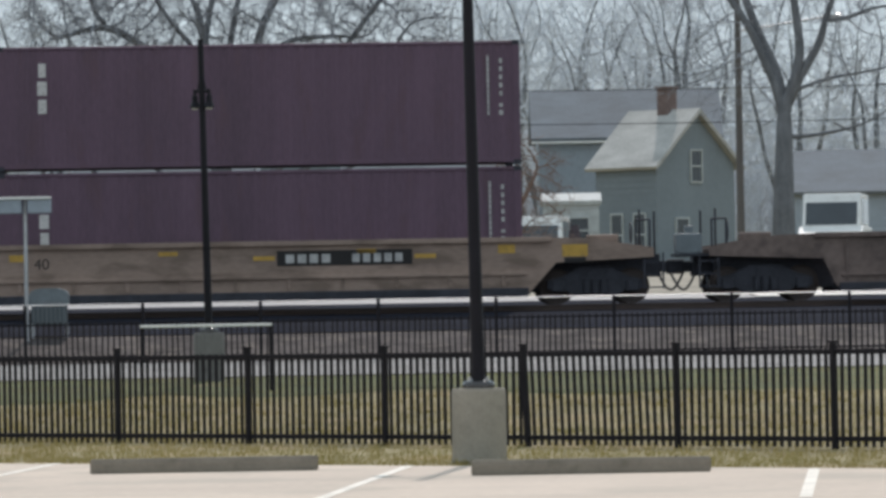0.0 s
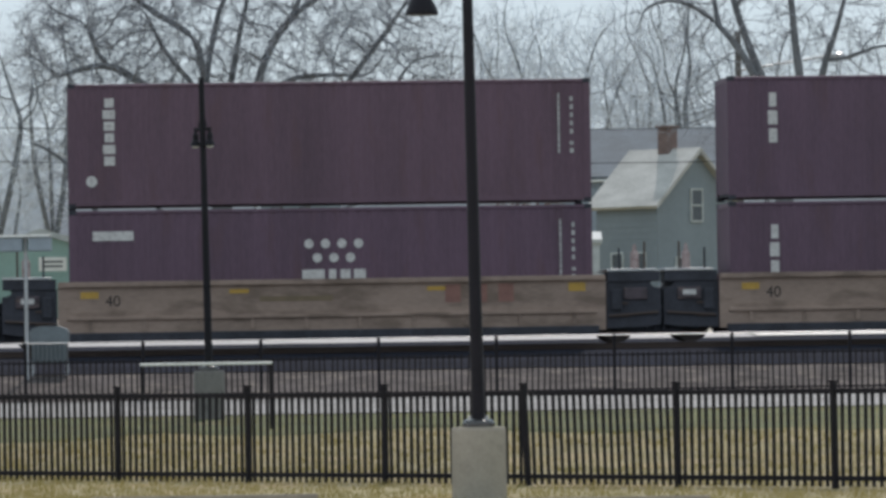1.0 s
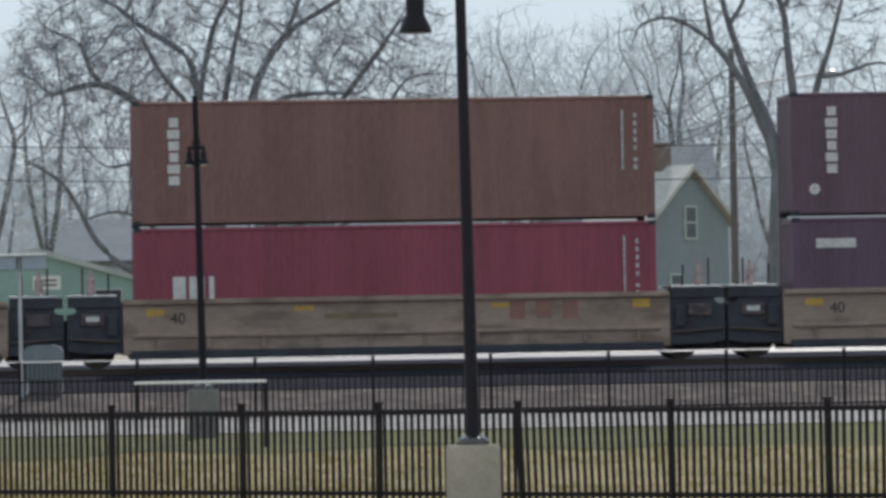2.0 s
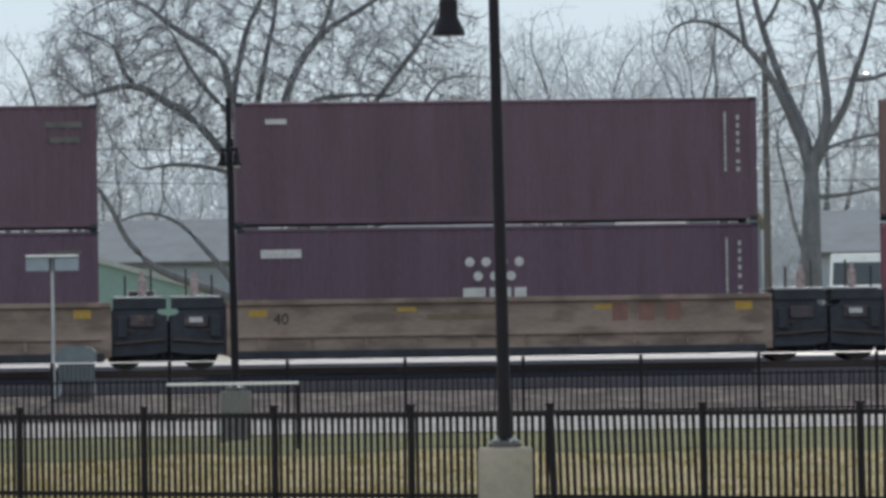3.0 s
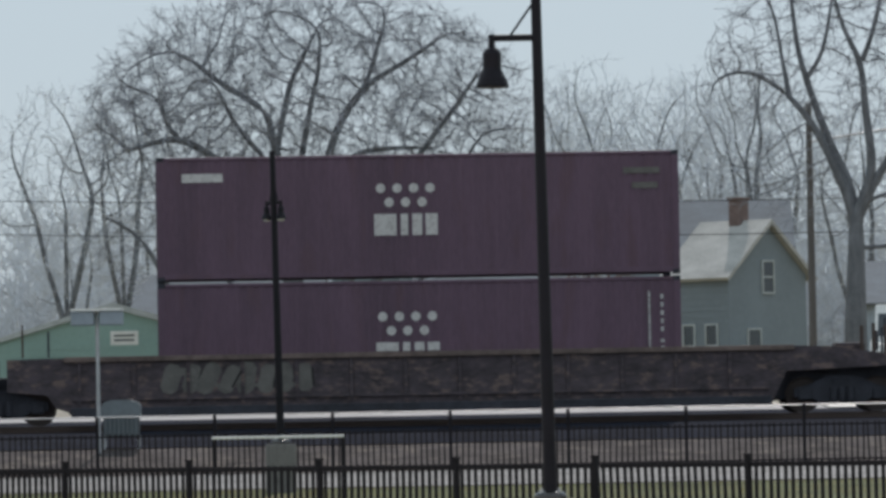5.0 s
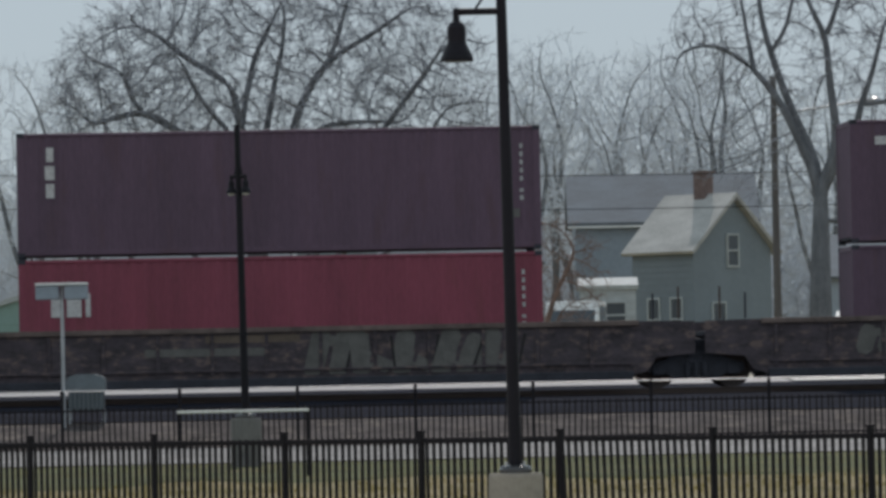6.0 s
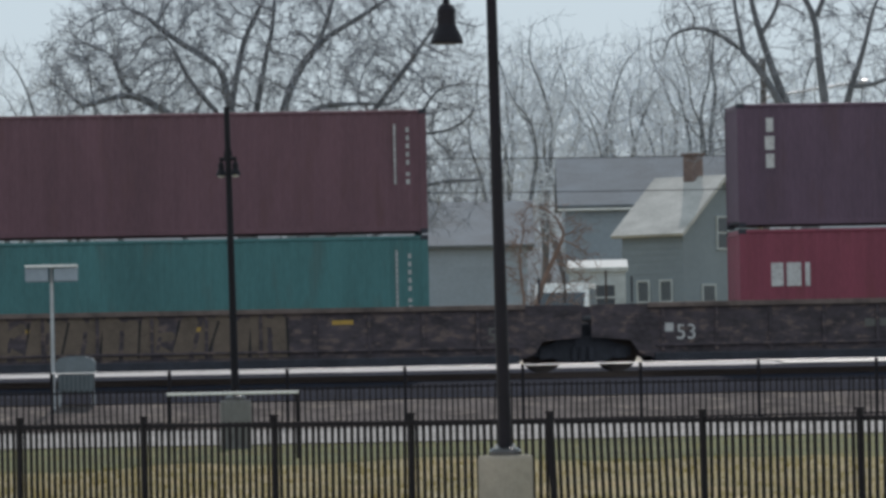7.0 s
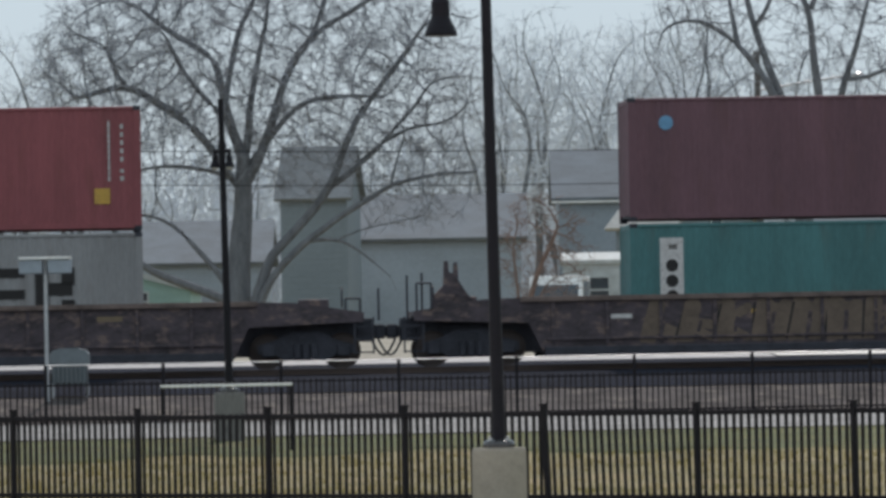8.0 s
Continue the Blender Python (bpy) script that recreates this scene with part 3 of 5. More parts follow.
                part("grab_post", tube(bmesh.new(), (e - s * k, yy, 1.1), (e - s * k, yy, hh), 0.03, seg=6), M["truck"], car, "thin dark grab post")
            part("grab_rail", tube(bmesh.new(), (e - s * 0.08, -1.3, 1.62 if low_end else 1.95), (e - s * 0.42, -1.3, 1.62 if low_end else 1.95), 0.025, seg=6), M["truck"], car)
            step = bmesh.new()
            for z in (0.35, 0.65, 0.95):
                box(step, e - 0.22, e + 0.22, -1.38, -1.34, z, z + 0.035)
            for dx in (-0.22, 0.22):
                box(step, e + dx - 0.02, e + dx + 0.02, -1.38, -1.34, 0.33, 1.18)
            part("ladder", step, M["truck"], car)
        else:
            a, b = sorted((x + s * 0.14, x + s * (1.42 if tan else 1.28)))
            dark = M["truck"]
            if tan:
                near, far = (a, b) if s > 0 else (b, a)
                w_ = far - near
                shape = [(near, 0.34), (near + w_ * 0.7, 0.36), (far, 0.42), (far, 1.26), (near + w_ * 0.86, 1.3), (near + w_ * 0.78, 1.42), (near, 1.42)]
                part("end_platform", prism(bmesh.new(), shape, -1.36, 1.36), dark, car, "grimy dark end platform")
                for z_, h_ in ((1.0, 0.25), (0.85, 0.3)):
                    line = [Vector((far - w_ * 0.1 + s * 0.5 * i_ / 7, -1.2, z_ - h_ * math.sin(math.pi * i_ / 7))) for i_ in range(8)]
                    part("brake_hose", bent_hose(line, 0.025), dark, car)
                for z_ in (0.6, 0.9):
                    part("ladder_rung", B(*sorted((near + w_ * 0.1, near + w_ * 0.4)), -1.41, -1.38, z_, z_ + 0.04), M["rail"], car)
                part("platform_lip", B(a + 0.02, b - 0.02, -1.4, -1.33, 1.42, 1.66, bevel=0.02), dark, car)
                part("walkway", B(a + 0.02, b - 0.12, -1.42, 1.25, 1.665, 1.72, bevel=0.01), M["steel"], car, "galvanised walkway grating")
                part("walkway_support", B(a + 0.2, b - 0.2, -1.2, 1.2, 1.40, 1.665), dark, car)
                cyl = x + s * 0.85
                part("air_cylinder", lathe(bmesh.new(), [(0.05, 1.71), (0.1, 1.74), (0.1, 2.08), (0.06, 2.13), (0.03, 2.3)], 12, (cyl, -1.0, 0)), M["endpost"], car, "faded pinkish upright air cylinder")
                part("valve_block", B(*sorted((x + s * 0.25, x + s * 0.5)), -1.44, -1.36, 0.75, 1.25, bevel=0.04), M["truck"], car)
                part("air_pipe", tube(bmesh.new(), (x + s * 0.2, -1.4, 0.62), (x + s * 1.35, -1.4, 0.7), 0.03, seg=8), M["rail"], car)
                bx = sorted((x + s * 0.55, x + s * 1.1))
                part("valve_box", B(*bx, -1.42, -1.3, 1.0, 1.28, bevel=0.03), M["brown"], car)
                if s < 0:
                    part("placard", B(bx[0] + 0.12, bx[1] - 0.12, -1.43, -1.42, 1.1, 1.22), M["plain_white"], car, "small white placard")
            else:
                part("end_deck", B(a - 0.1, b + 0.1, -1.36, 1.36, 1.2, 1.32, bevel=0.02), dark, car)
                part("end_sill", B(a, b, -0.5, 0.5, 0.62, 1.2, bevel=0.04), dark, car)
            for k in (0.45, 1.05):
                part("grab_post", tube(bmesh.new(), (x + s * k, -1.32, 1.6), (x + s * k, -1.32, 2.35 if k > 0.6 else 2.2), 0.028, seg=6), M["rail"] if k > 0.6 else dark, car, "thin rusty grab post")
            if s < 0:
                truck(car, x - 1.6)
                part("drawbar", B(x - 1.9, x - 1.2, -0.35, 0.35, 0.75, 1.15, bevel=0.05), dark, car)
    for kind, mx, mz, *more in marks:
        yf = -1.422
        if kind == "num":
            letters(car, more[0], mx, mz, more[1], yf - 0.003, M[more[2]], "painted number on the side sheet")
        elif kind == "bar":
            block(car, "painted_bar", mx, mx + more[0], mz - more[1], mz, yf, M[more[2]])
        elif kind == "plate":
            block(car, "number_panel", mx, mx + 3.15, mz - 0.36, mz, yf, M["blackplate"], "black painted number panel")
            for k, (a, b) in enumerate(((0.2, 0.4), (0.48, 0.68), (0.76, 0.96), (1.04, 1.24), (1.75, 1.92), (2.0, 2.17), (2.25, 2.42), (2.5, 2.67), (2.75, 2.92))):
                block(car, "number_bar", mx + a, mx + b, mz - 0.29, mz - 0.09, yf - 0.004, M["spray_pale"])
        elif kind == "graffiti":
            paint_shapes(car, mx, mz, yf, *more)
    return car


def stroke(car, x0, z0, x1, z1, wide, yf, material):
    """A sprayed bar with blunt ends from one point of the side sheet to another."""
    d = Vector((x1 - x0, 0, z1 - z0)).normalized()
    n = Vector((-d.z, 0, d.x)) * wide / 2
    a, b = Vector((x0, yf, z0)), Vector((x1, yf, z1))
    ring = [a - n, a - n * 0.4 - d * wide * 0.3, a + n * 0.6 - d * wide * 0.3, a + n, b + n, b + n * 0.5 + d * wide * 0.3, b - n * 0.5 + d * wide * 0.3, b - n]
    bm = bmesh.new()
    bm.faces.new([bm.verts.new((p.x, yf, min(1.46, max(0.47, p.z)))) for p in ring])
    part("sprayed_bar", bm, M[material], car)


def paint_shapes(car, x, z, yf, width, height, material, seed):
    """Sprayed lettering that cannot be read: broad slanting bars over a patchy ground, with dark bars between."""
    r = random.Random(seed)
    n = int(width / 0.85)
    w = width / n
    for k in range(n):
        cx, h = x + (k + 0.5) * w, height / 2 * r.uniform(0.85, 1.0)
        lean = r.uniform(-0.05, 0.16) * w
        yy = yf - 0.006 - 0.003 * (k % 2)
        stroke(car, cx - 0.3 * w - lean, z - h, cx - 0.3 * w + lean, z + h, 0.46 * w, yy, material)
        kind = r.randrange(4)
        if kind != 1:
            stroke(car, cx + 0.25 * w - lean, z - h, cx + 0.25 * w + lean, z + h * r.uniform(0.6, 1.0), 0.42 * w, yy - 0.0007, material)
        if kind in (0, 2):
            stroke(car, cx - 0.3 * w, z + h * 0.75, cx + 0.3 * w, z + h * 0.6, 0.24 * w, yy - 0.0013, material)
        if kind in (1, 2):
            stroke(car, cx - 0.3 * w, z, cx + 0.34 * w, z + r.uniform(-0.9, 0.9) * h, 0.26 * w, yy - 0.0014, material)
        if kind in (1, 3):
            stroke(car, cx - 0.3 * w, z - h * 0.2, cx + 0.3 * w, z - h * 0.85, 0.22 * w, yy - 0.0016, material)
        stroke(car, cx - 0.05 * w, z - h * 0.5, cx + 0.02 * w, z + h * r.uniform(0.0, 0.4), 0.09 * w, yy - 0.002, "brown")
        stroke(car, cx + 0.46 * w - lean, z - h * 0.9, cx + 0.46 * w + lean, z + h * 0.9, 0.06 * w, yy - 0.0022, "blackplate")


TRAIN = []  # every moving thing with its place on the track


def load(q_right, lower, upper, colour_lo, colour_up, marks_lo, marks_up, car):
    """A container pair in a car; q_right: its right end at the start."""
    q = q_right - CL / 2
    base = RAIL_TOP + 0.36
    a = container(colour_lo, lower, marks_lo, along(q, 0, base))
    b = container(colour_up, upper, marks_up, along(q, 0, base + CH + 0.045))
    TRAIN.extend([(a, q, base), (b, q, base + CH + 0.045)])


def tan_marks(plate_x=None, seed=0, text=True):
    mk = [("bar", -5.85, 1.36, 0.42, 0.16, "yellow"), ("bar", 5.5, 1.42, 0.4, 0.2, "yellow"), ("bar", -2.4, 1.38, 0.45, 0.1, "yellow"), ("bar", 2.2, 1.38, 0.45, 0.1, "yellow"), ("num", -5.1, 1.02, "40", 0.36, "blackplate")]
    if plate_x is not None:
        mk += [("plate", plate_x, 1.36), ("bar", plate_x - 0.55, 1.24, 0.5, 0.1, "yellow"), ("bar", plate_x + 3.2, 1.24, 0.5, 0.1, "yellow")]
    elif text:
        for k in range(3):
            mk.append(("bar", 2.62 + k * 0.62, 1.42, 0.36, 0.42, "faint"))
        mk.append(("bar", -1.7, 1.2, 1.7, 0.12, "faintgrey"))
    return mk


M["faint"] = mat("faded_red_lettering", (0.27, 0.14, 0.115), 0.75, scale=4)
M["faintgrey"] = mat("faded_dark_lettering", (0.20, 0.15, 0.095), 0.75, scale=4)
M["spray"] = mat("sprayed_grey_paint", (0.145, 0.137, 0.125), 0.7, scale=3, var=0.3)
M["spray_tan"] = mat("sprayed_tan_paint", (0.15, 0.112, 0.085), 0.7, scale=3, var=0.3)
M["spray_pale"] = mat("faded_white_lettering", (0.46, 0.45, 0.44), 0.7, scale=5, var=0.3)
M["skyblue"] = mat("blue_sticker", (0.15, 0.32, 0.5), 0.5, scale=5)


def build_train():
    def car(q, **k):
        c = well_car(q=q, **k)
        TRAIN.append((c, q, RAIL_TOP))
        return c
    pitch, first = 15.41, 1.80
    tanlab = "weathered tan well car carrying two stacked containers"
    T = dict(colour="tan", half=6.25)
    brown = "weathered dark brown well car with a long well"
    W = dict(colour="brown", half=8.2, reach=3.7)
    CODES = ("codes", 5.35, 0)
    # the car ahead
    car(first + 3.6 + 3.7 + 8.2 + 0.05, label="faded brown well car, empty", left="coupler", right="joint", marks=[], colour="brown_light", half=8.2, reach=3.7)
    # five tan units
    rows = [("plate", "coupler"), (None, "joint"), (None, "joint"), (None, "joint"), ("plate", "joint")]
    for k in range(5):
        q = first - k * pitch - CL / 2
        mk = tan_marks(0.35 if k == 0 else -2.5 if k == 4 else None)
        car(q, label=tanlab, left="joint" if k < 4 else "coupler", right="coupler" if k == 0 else "joint", marks=mk, **T)
    load(first, "dark plum corrugated steel shipping container under another", "dark plum corrugated steel shipping container with a white name", "plum", "plum",
         [("stack", -5.0, 2.35, 3, 0.42, 0.28), CODES], [("stack", -5.0, 2.5, 3, 0.42, 0.28), CODES], None)
    load(first - pitch, "plum shipping container with seven white dots", "plum shipping container with a name written downwards", "plum", "maroon",
         [("dots", 0.05, 2.05, 0.3), ("bar", -5.55, 2.4, 0.95, 0.22, "plain_white"), CODES], [("stack", -5.1, 2.55, 6, 0.27, 0.36), ("spot", -5.55, 0.62, 0.13, "plain_white"), CODES], None)
    load(first - 2 * pitch, "red corrugated shipping container under a brown one", "rust-brown corrugated steel shipping container", "red", "rustbrown",
         [("word", -5.2, 1.75, 1.0, 0.6), CODES], [("stack", -5.1, 2.5, 6, 0.27, 0.36), CODES], None)
    load(first - 3 * pitch, "plum shipping container with seven white dots", "maroon corrugated steel shipping container", "plum", "maroon",
         [("dots", -0.1, 2.05, 0.3), ("bar", -5.55, 2.4, 0.95, 0.2, "plain_white"), CODES], [("bar", -5.4, 2.5, 0.5, 0.12, "plain_white"), CODES], None)
    load(first - 4 * pitch, "plum shipping container with dots and a white name", "maroon shipping container with dots and a large white name", "plum", "maroon",
         [("dots", 0.0, 2.05, 0.12), ("bar", -5.5, 2.42, 0.95, 0.18, "plain_white"), ("bar", 4.9, 2.45, 0.8, 0.08, "spray"), ("bar", 5.0, 2.1, 0.6, 0.12, "spray")],
         [("dots", 0.0, 2.1, 0.5), ("bar", -5.5, 2.5, 0.95, 0.2, "plain_white"), ("bar", 4.9, 2.5, 0.85, 0.14, "spray"), ("bar", 5.0, 2.15, 0.7, 0.14, "spray")], None)
    # three brown units
    f0, p2 = -81.4, 19.47
    g = [[("graffiti", -6.0, 1.05, 3.5, 0.5, "spray", 3), ("bar", -5.9, 1.2, 0.5, 0.12, "faintgrey")],
         [("num", -7.4, 0.72, "53", 0.5, "plain_white"), ("graffiti", 0.6, 0.95, 5.0, 0.95, "spray", 5), ("bar", -3.2, 1.12, 2.8, 0.18, "spray"), ("bar", -1.8, 1.42, 2.2, 0.18, "spray_tan"), ("bar", -7.9, 1.1, 0.2, 0.2, "plain_white")],
         [("graffiti", -5.8, 0.94, 8.6, 1.0, "spray_tan", 8), ("bar", -3.3, 1.22, 0.45, 0.1, "yellow"), ("bar", 0.4, 1.2, 0.45, 0.1, "yellow"), ("bar", 3.8, 1.3, 0.5, 0.1, "yellow"), ("bar", -6.6, 1.15, 0.5, 0.1, "plain_white"), ("num", 7.65, 0.72, "53", 0.5, "spray")]]
    for k in range(3):
        q = f0 - k * p2 - CL / 2
        car(q, label=brown + (", spray-painted" if k else ""), left="coupler" if k == 2 else "joint", right="coupler" if k == 0 else "joint", marks=g[k], **W)
    load(f0, "plum shipping container with dots and a white name", "maroon shipping container with dots and a large white name", "plum", "plum",
         [("dots", -0.3, 2.05, 0.2), CODES], [("dots", -0.3, 2.1, 0.5), ("bar", 4.8, 2.5, 0.85, 0.14, "spray"), ("bar", 5.0, 2.15, 0.6, 0.14, "spray"), ("bar", -5.5, 2.5, 0.95, 0.2, "plain_white")], None)
    load(f0 - p2, "bright red shipping container with a white name", "plum shipping container with a short name downwards", "red", "plum",
         [("word", -5.35, 2.1, 0.95, 0.55), CODES], [("stack", -5.3, 2.55, 3, 0.42, 0.28), CODES, ("bar", 5.2, 0.95, 0.4, 0.2, "spray")], None)
    load(f0 - 2 * p2, "teal corrugated shipping container with a white label", "maroon shipping container with a blue spot", "teal", "wine",
         [("bar", -5.4, 2.55, 0.55, 2.0, "plain_white"), *[("spot", -5.12, 1.9 - 0.36 * k, 0.15, "blackplate") for k in range(4)], ("bar", -5.2, 2.4, 0.2, 0.12, "spray"), CODES],
         [("spot", -5.2, 2.3, 0.17, "skyblue"), CODES], None)
    # the first of the next car
    q = -143.9
    car(q - CL / 2, label=brown, left="joint", right="coupler", marks=[("bar", 5.0, 1.3, 0.6, 0.12, "faintgrey")], **W)
    load(q, "pale grey shipping container with a large dark name", "faded red shipping container with a yellow label", "greybox", "brightred",
         [("bar", 2.6, 2.1, 0.75, 0.22, "blackplate"), ("bar", 2.6, 1.6, 0.75, 0.22, "blackplate"), ("bar", 2.6, 1.1, 0.75, 0.22, "blackplate"), ("bar", 3.6, 2.1, 0.3, 1.2, "blackplate"), ("bar", 3.9, 1.75, 0.55, 0.3, "blackplate"), ("bar", 4.2, 1.35, 0.3, 0.4, "blackplate"), ("bar", 4.2, 2.1, 0.3, 0.4, "blackplate")],
         [("bar", 5.0, 0.98, 0.36, 0.36, "yellow"), CODES], None)


def motions():
    """The train rolls to the right at an even speed, its wheels turning."""
    times = [0.5 * k for k in range(17)]
    for ob, q, z in TRAIN:
        walk(ob, [(t, along(q + SPEED * t, 0, z)) for t in times])
    n = 241
    for w, dx in WHEELS:
        walk(w, [(k / 30, pose(dx, 0, 0.42, 0, math.degrees(SPEED * k / 30 / 0.42), 0)) for k in range(n)])


# ---- fences, poles and small things this side of the track ----
FENCE = [(-6.2 + 1.81 * k, 77.3 - 1.67 * k) for k in range(-1, 9)]


def build_near_fence():
    f = thing("metal_fence", "black ornamental metal picket fence on the grass", "fence", kind="")
    posts = [(x, y) for x, y in FENCE]
    pm = mesh_of("post", box(box(bmesh.new(), -0.035, 0.035, -0.035, 0.035, -0.1, 1.27, bevel=0.006), -0.045, 0.045, -0.045, 0.045, 1.27, 1.295, bevel=0.006), M["black"])
    km = mesh_of("picket", B(-0.017, 0.017, -0.017, 0.017, 0.02, 1.2), M["black"])
    lean = {5: (0, 3.0, 0)}
    r = random.Random(4)
    for k, (x, y) in enumerate(posts):
        part("post", pm, None, f, at=pose(x, y, 0.0, r.uniform(-0.6, 0.6), -lean.get(k, (0, 0.3, 0))[1], -42))
    for k, ((x0, y0), (x1, y1)) in enumerate(zip(posts, posts[1:])):
        d = Vector((x1 - x0, y1 - y0, 0))
        u = d.normalized()
        for z in (0.12, 1.16):
            part("rail", B(0.036, d.length - 0.036, -0.02, 0.02, -0.03, 0.03, bevel=0.004), M["black"], f, at=pose(x0, y0, z, 0, 0, math.degrees(math.atan2(d.y, d.x))))
        n = 21
        tilt = -2.2 if k == 5 else r.uniform(-0.4, 0.4)
        for i in range(1, n):
            p = Vector((x0, y0, 0)) + d * (i / n)
            part("picket", km, None, f, at=pose(p.x, p.y, 0.0, 0, tilt + r.uniform(-0.4, 0.4), -42))


def build_far_fence():
    f = thing("railway_fence", "dark metal picket fence beside the footpath", "fence", at=pose(0, 116.6, ground_z(116.6)))
    pm = mesh_of("post", B(-0.035, 0.035, -0.035, 0.035, -0.1, 1.26, bevel=0.006), M["black"])
    km = mesh_of("picket", B(-0.019, 0.019, -0.012, 0.012, 0.05, 0.9), M["farblack"])
    lean_of = random.Random(9)
    for k in range(-6, 6):
        x = k * 2.44 + 1.1
        part("post", pm, None, f, at=pose(x, 0, 0))
        for z in (0.12, 0.84):
            part("rail", B(x + 0.036, x + 2.404, -0.016, 0.016, z - 0.018, z + 0.018), M["black"], f)
        part("top_cable", tube(bmesh.new(), (x, 0, 1.25), (x + 2.44, 0, 1.25), 0.012, seg=6), M["steel"], f, "thin galvanised top cable")
        for i in range(1, 20):
            part("picket", km, None, f, at=pose(x + i * 2.44 / 20, 0, 0, 0, lean_of.gauss(0, 1.0), 0))


def bell(bm, at, s=1.0):
    """A bell-shaped lamp shade hanging from its neck."""
    lathe(bm, [(0.2 * s, 0), (0.197 * s, 0.04 * s), (0.17 * s, 0.11 * s), (0.125 * s, 0.2 * s), (0.112 * s, 0.24 * s), (0.112 * s, 0.41 * s), (0.085 * s, 0.46 * s), (0.04 * s, 0.49 * s), (0.035 * s, 0.56 * s)], 24, at)
    return bm


def light_pole(name, at, label, base_r, base_h, height, arms, lean):
    """A lot light on a round concrete pedestal; arms: (height, way, length, bell size)."""
    p = thing(name, label, "light pole", at=at)
    part("pedestal", lathe(bmesh.new(), [(base_r * 1.02, -0.15), (base_r * 1.02, 0.02), (base_r, 0.05), (base_r * 0.985, base_h - 0.04), (base_r * 0.95, base_h)], 40), M["concrete" if base_r > 0.31 else "old_base"], p, "round cast concrete pedestal")
    part("base_cover", lathe(bmesh.new(), [(0.19, base_h), (0.19, base_h + 0.04), (0.17, base_h + 0.075), (0.11, base_h + 0.1)], 28), M["cover"], p)
    for k in range(4):
        a = math.pi / 4 + k * math.pi / 2
        x, y = 0.145 * math.cos(a), 0.145 * math.sin(a)
        part("bolt", tube(bmesh.new(), (x, y, base_h + 0.06), (x, y, base_h + 0.13), 0.018, seg=6), M["steel"], p)
    s = math.tan(radians(lean))
    shaft = bmesh.new()
    tube(shaft, (0, 0, base_h + 0.05), (-s * (height - base_h), 0, height), 0.078, 0.055, seg=20)
    part("shaft", shaft, M["bronze"], p, "dark bronze tapered shaft")
    for z, way, length, sz in arms:
        ox = -s * (z - base_h)
        d = Vector(way).normalized()
        bm = bmesh.new()
        e = Vector((ox, 0, z)) + d * length
        tube(bm, (ox, 0, z), e, 0.042 * max(sz, 0.8), seg=10)
        tube(bm, e + Vector((0, 0, 0.04)), e - Vector((0, 0, 0.12)), 0.04 * max(sz, 0.8), seg=10)
        tube(bm, (ox, 0, z + 0.45), Vector((ox, 0, z)) + d * (length * 0.62), 0.014, seg=8)
        a = part("arm", bm, M["bronze"], p)
        tb = bmesh.new()
        bell(tb, (e.x, e.y, e.z - 0.6 * sz), sz)
        part("shade", tb, M["bronze"], a, "dark bell-shaped lamp shade")
        part("lens", lathe(bmesh.new(), [(0.03, -0.05 * sz), (0.12 * sz, -0.03 * sz), (0.14 * sz, 0.0), (0.12 * sz, 0.02)], 20, (e.x, e.y, e.z - (0.55 if sz > 0.8 else 0.63) * sz)), M["glasslens"], a, "pale lamp lens")
    return p


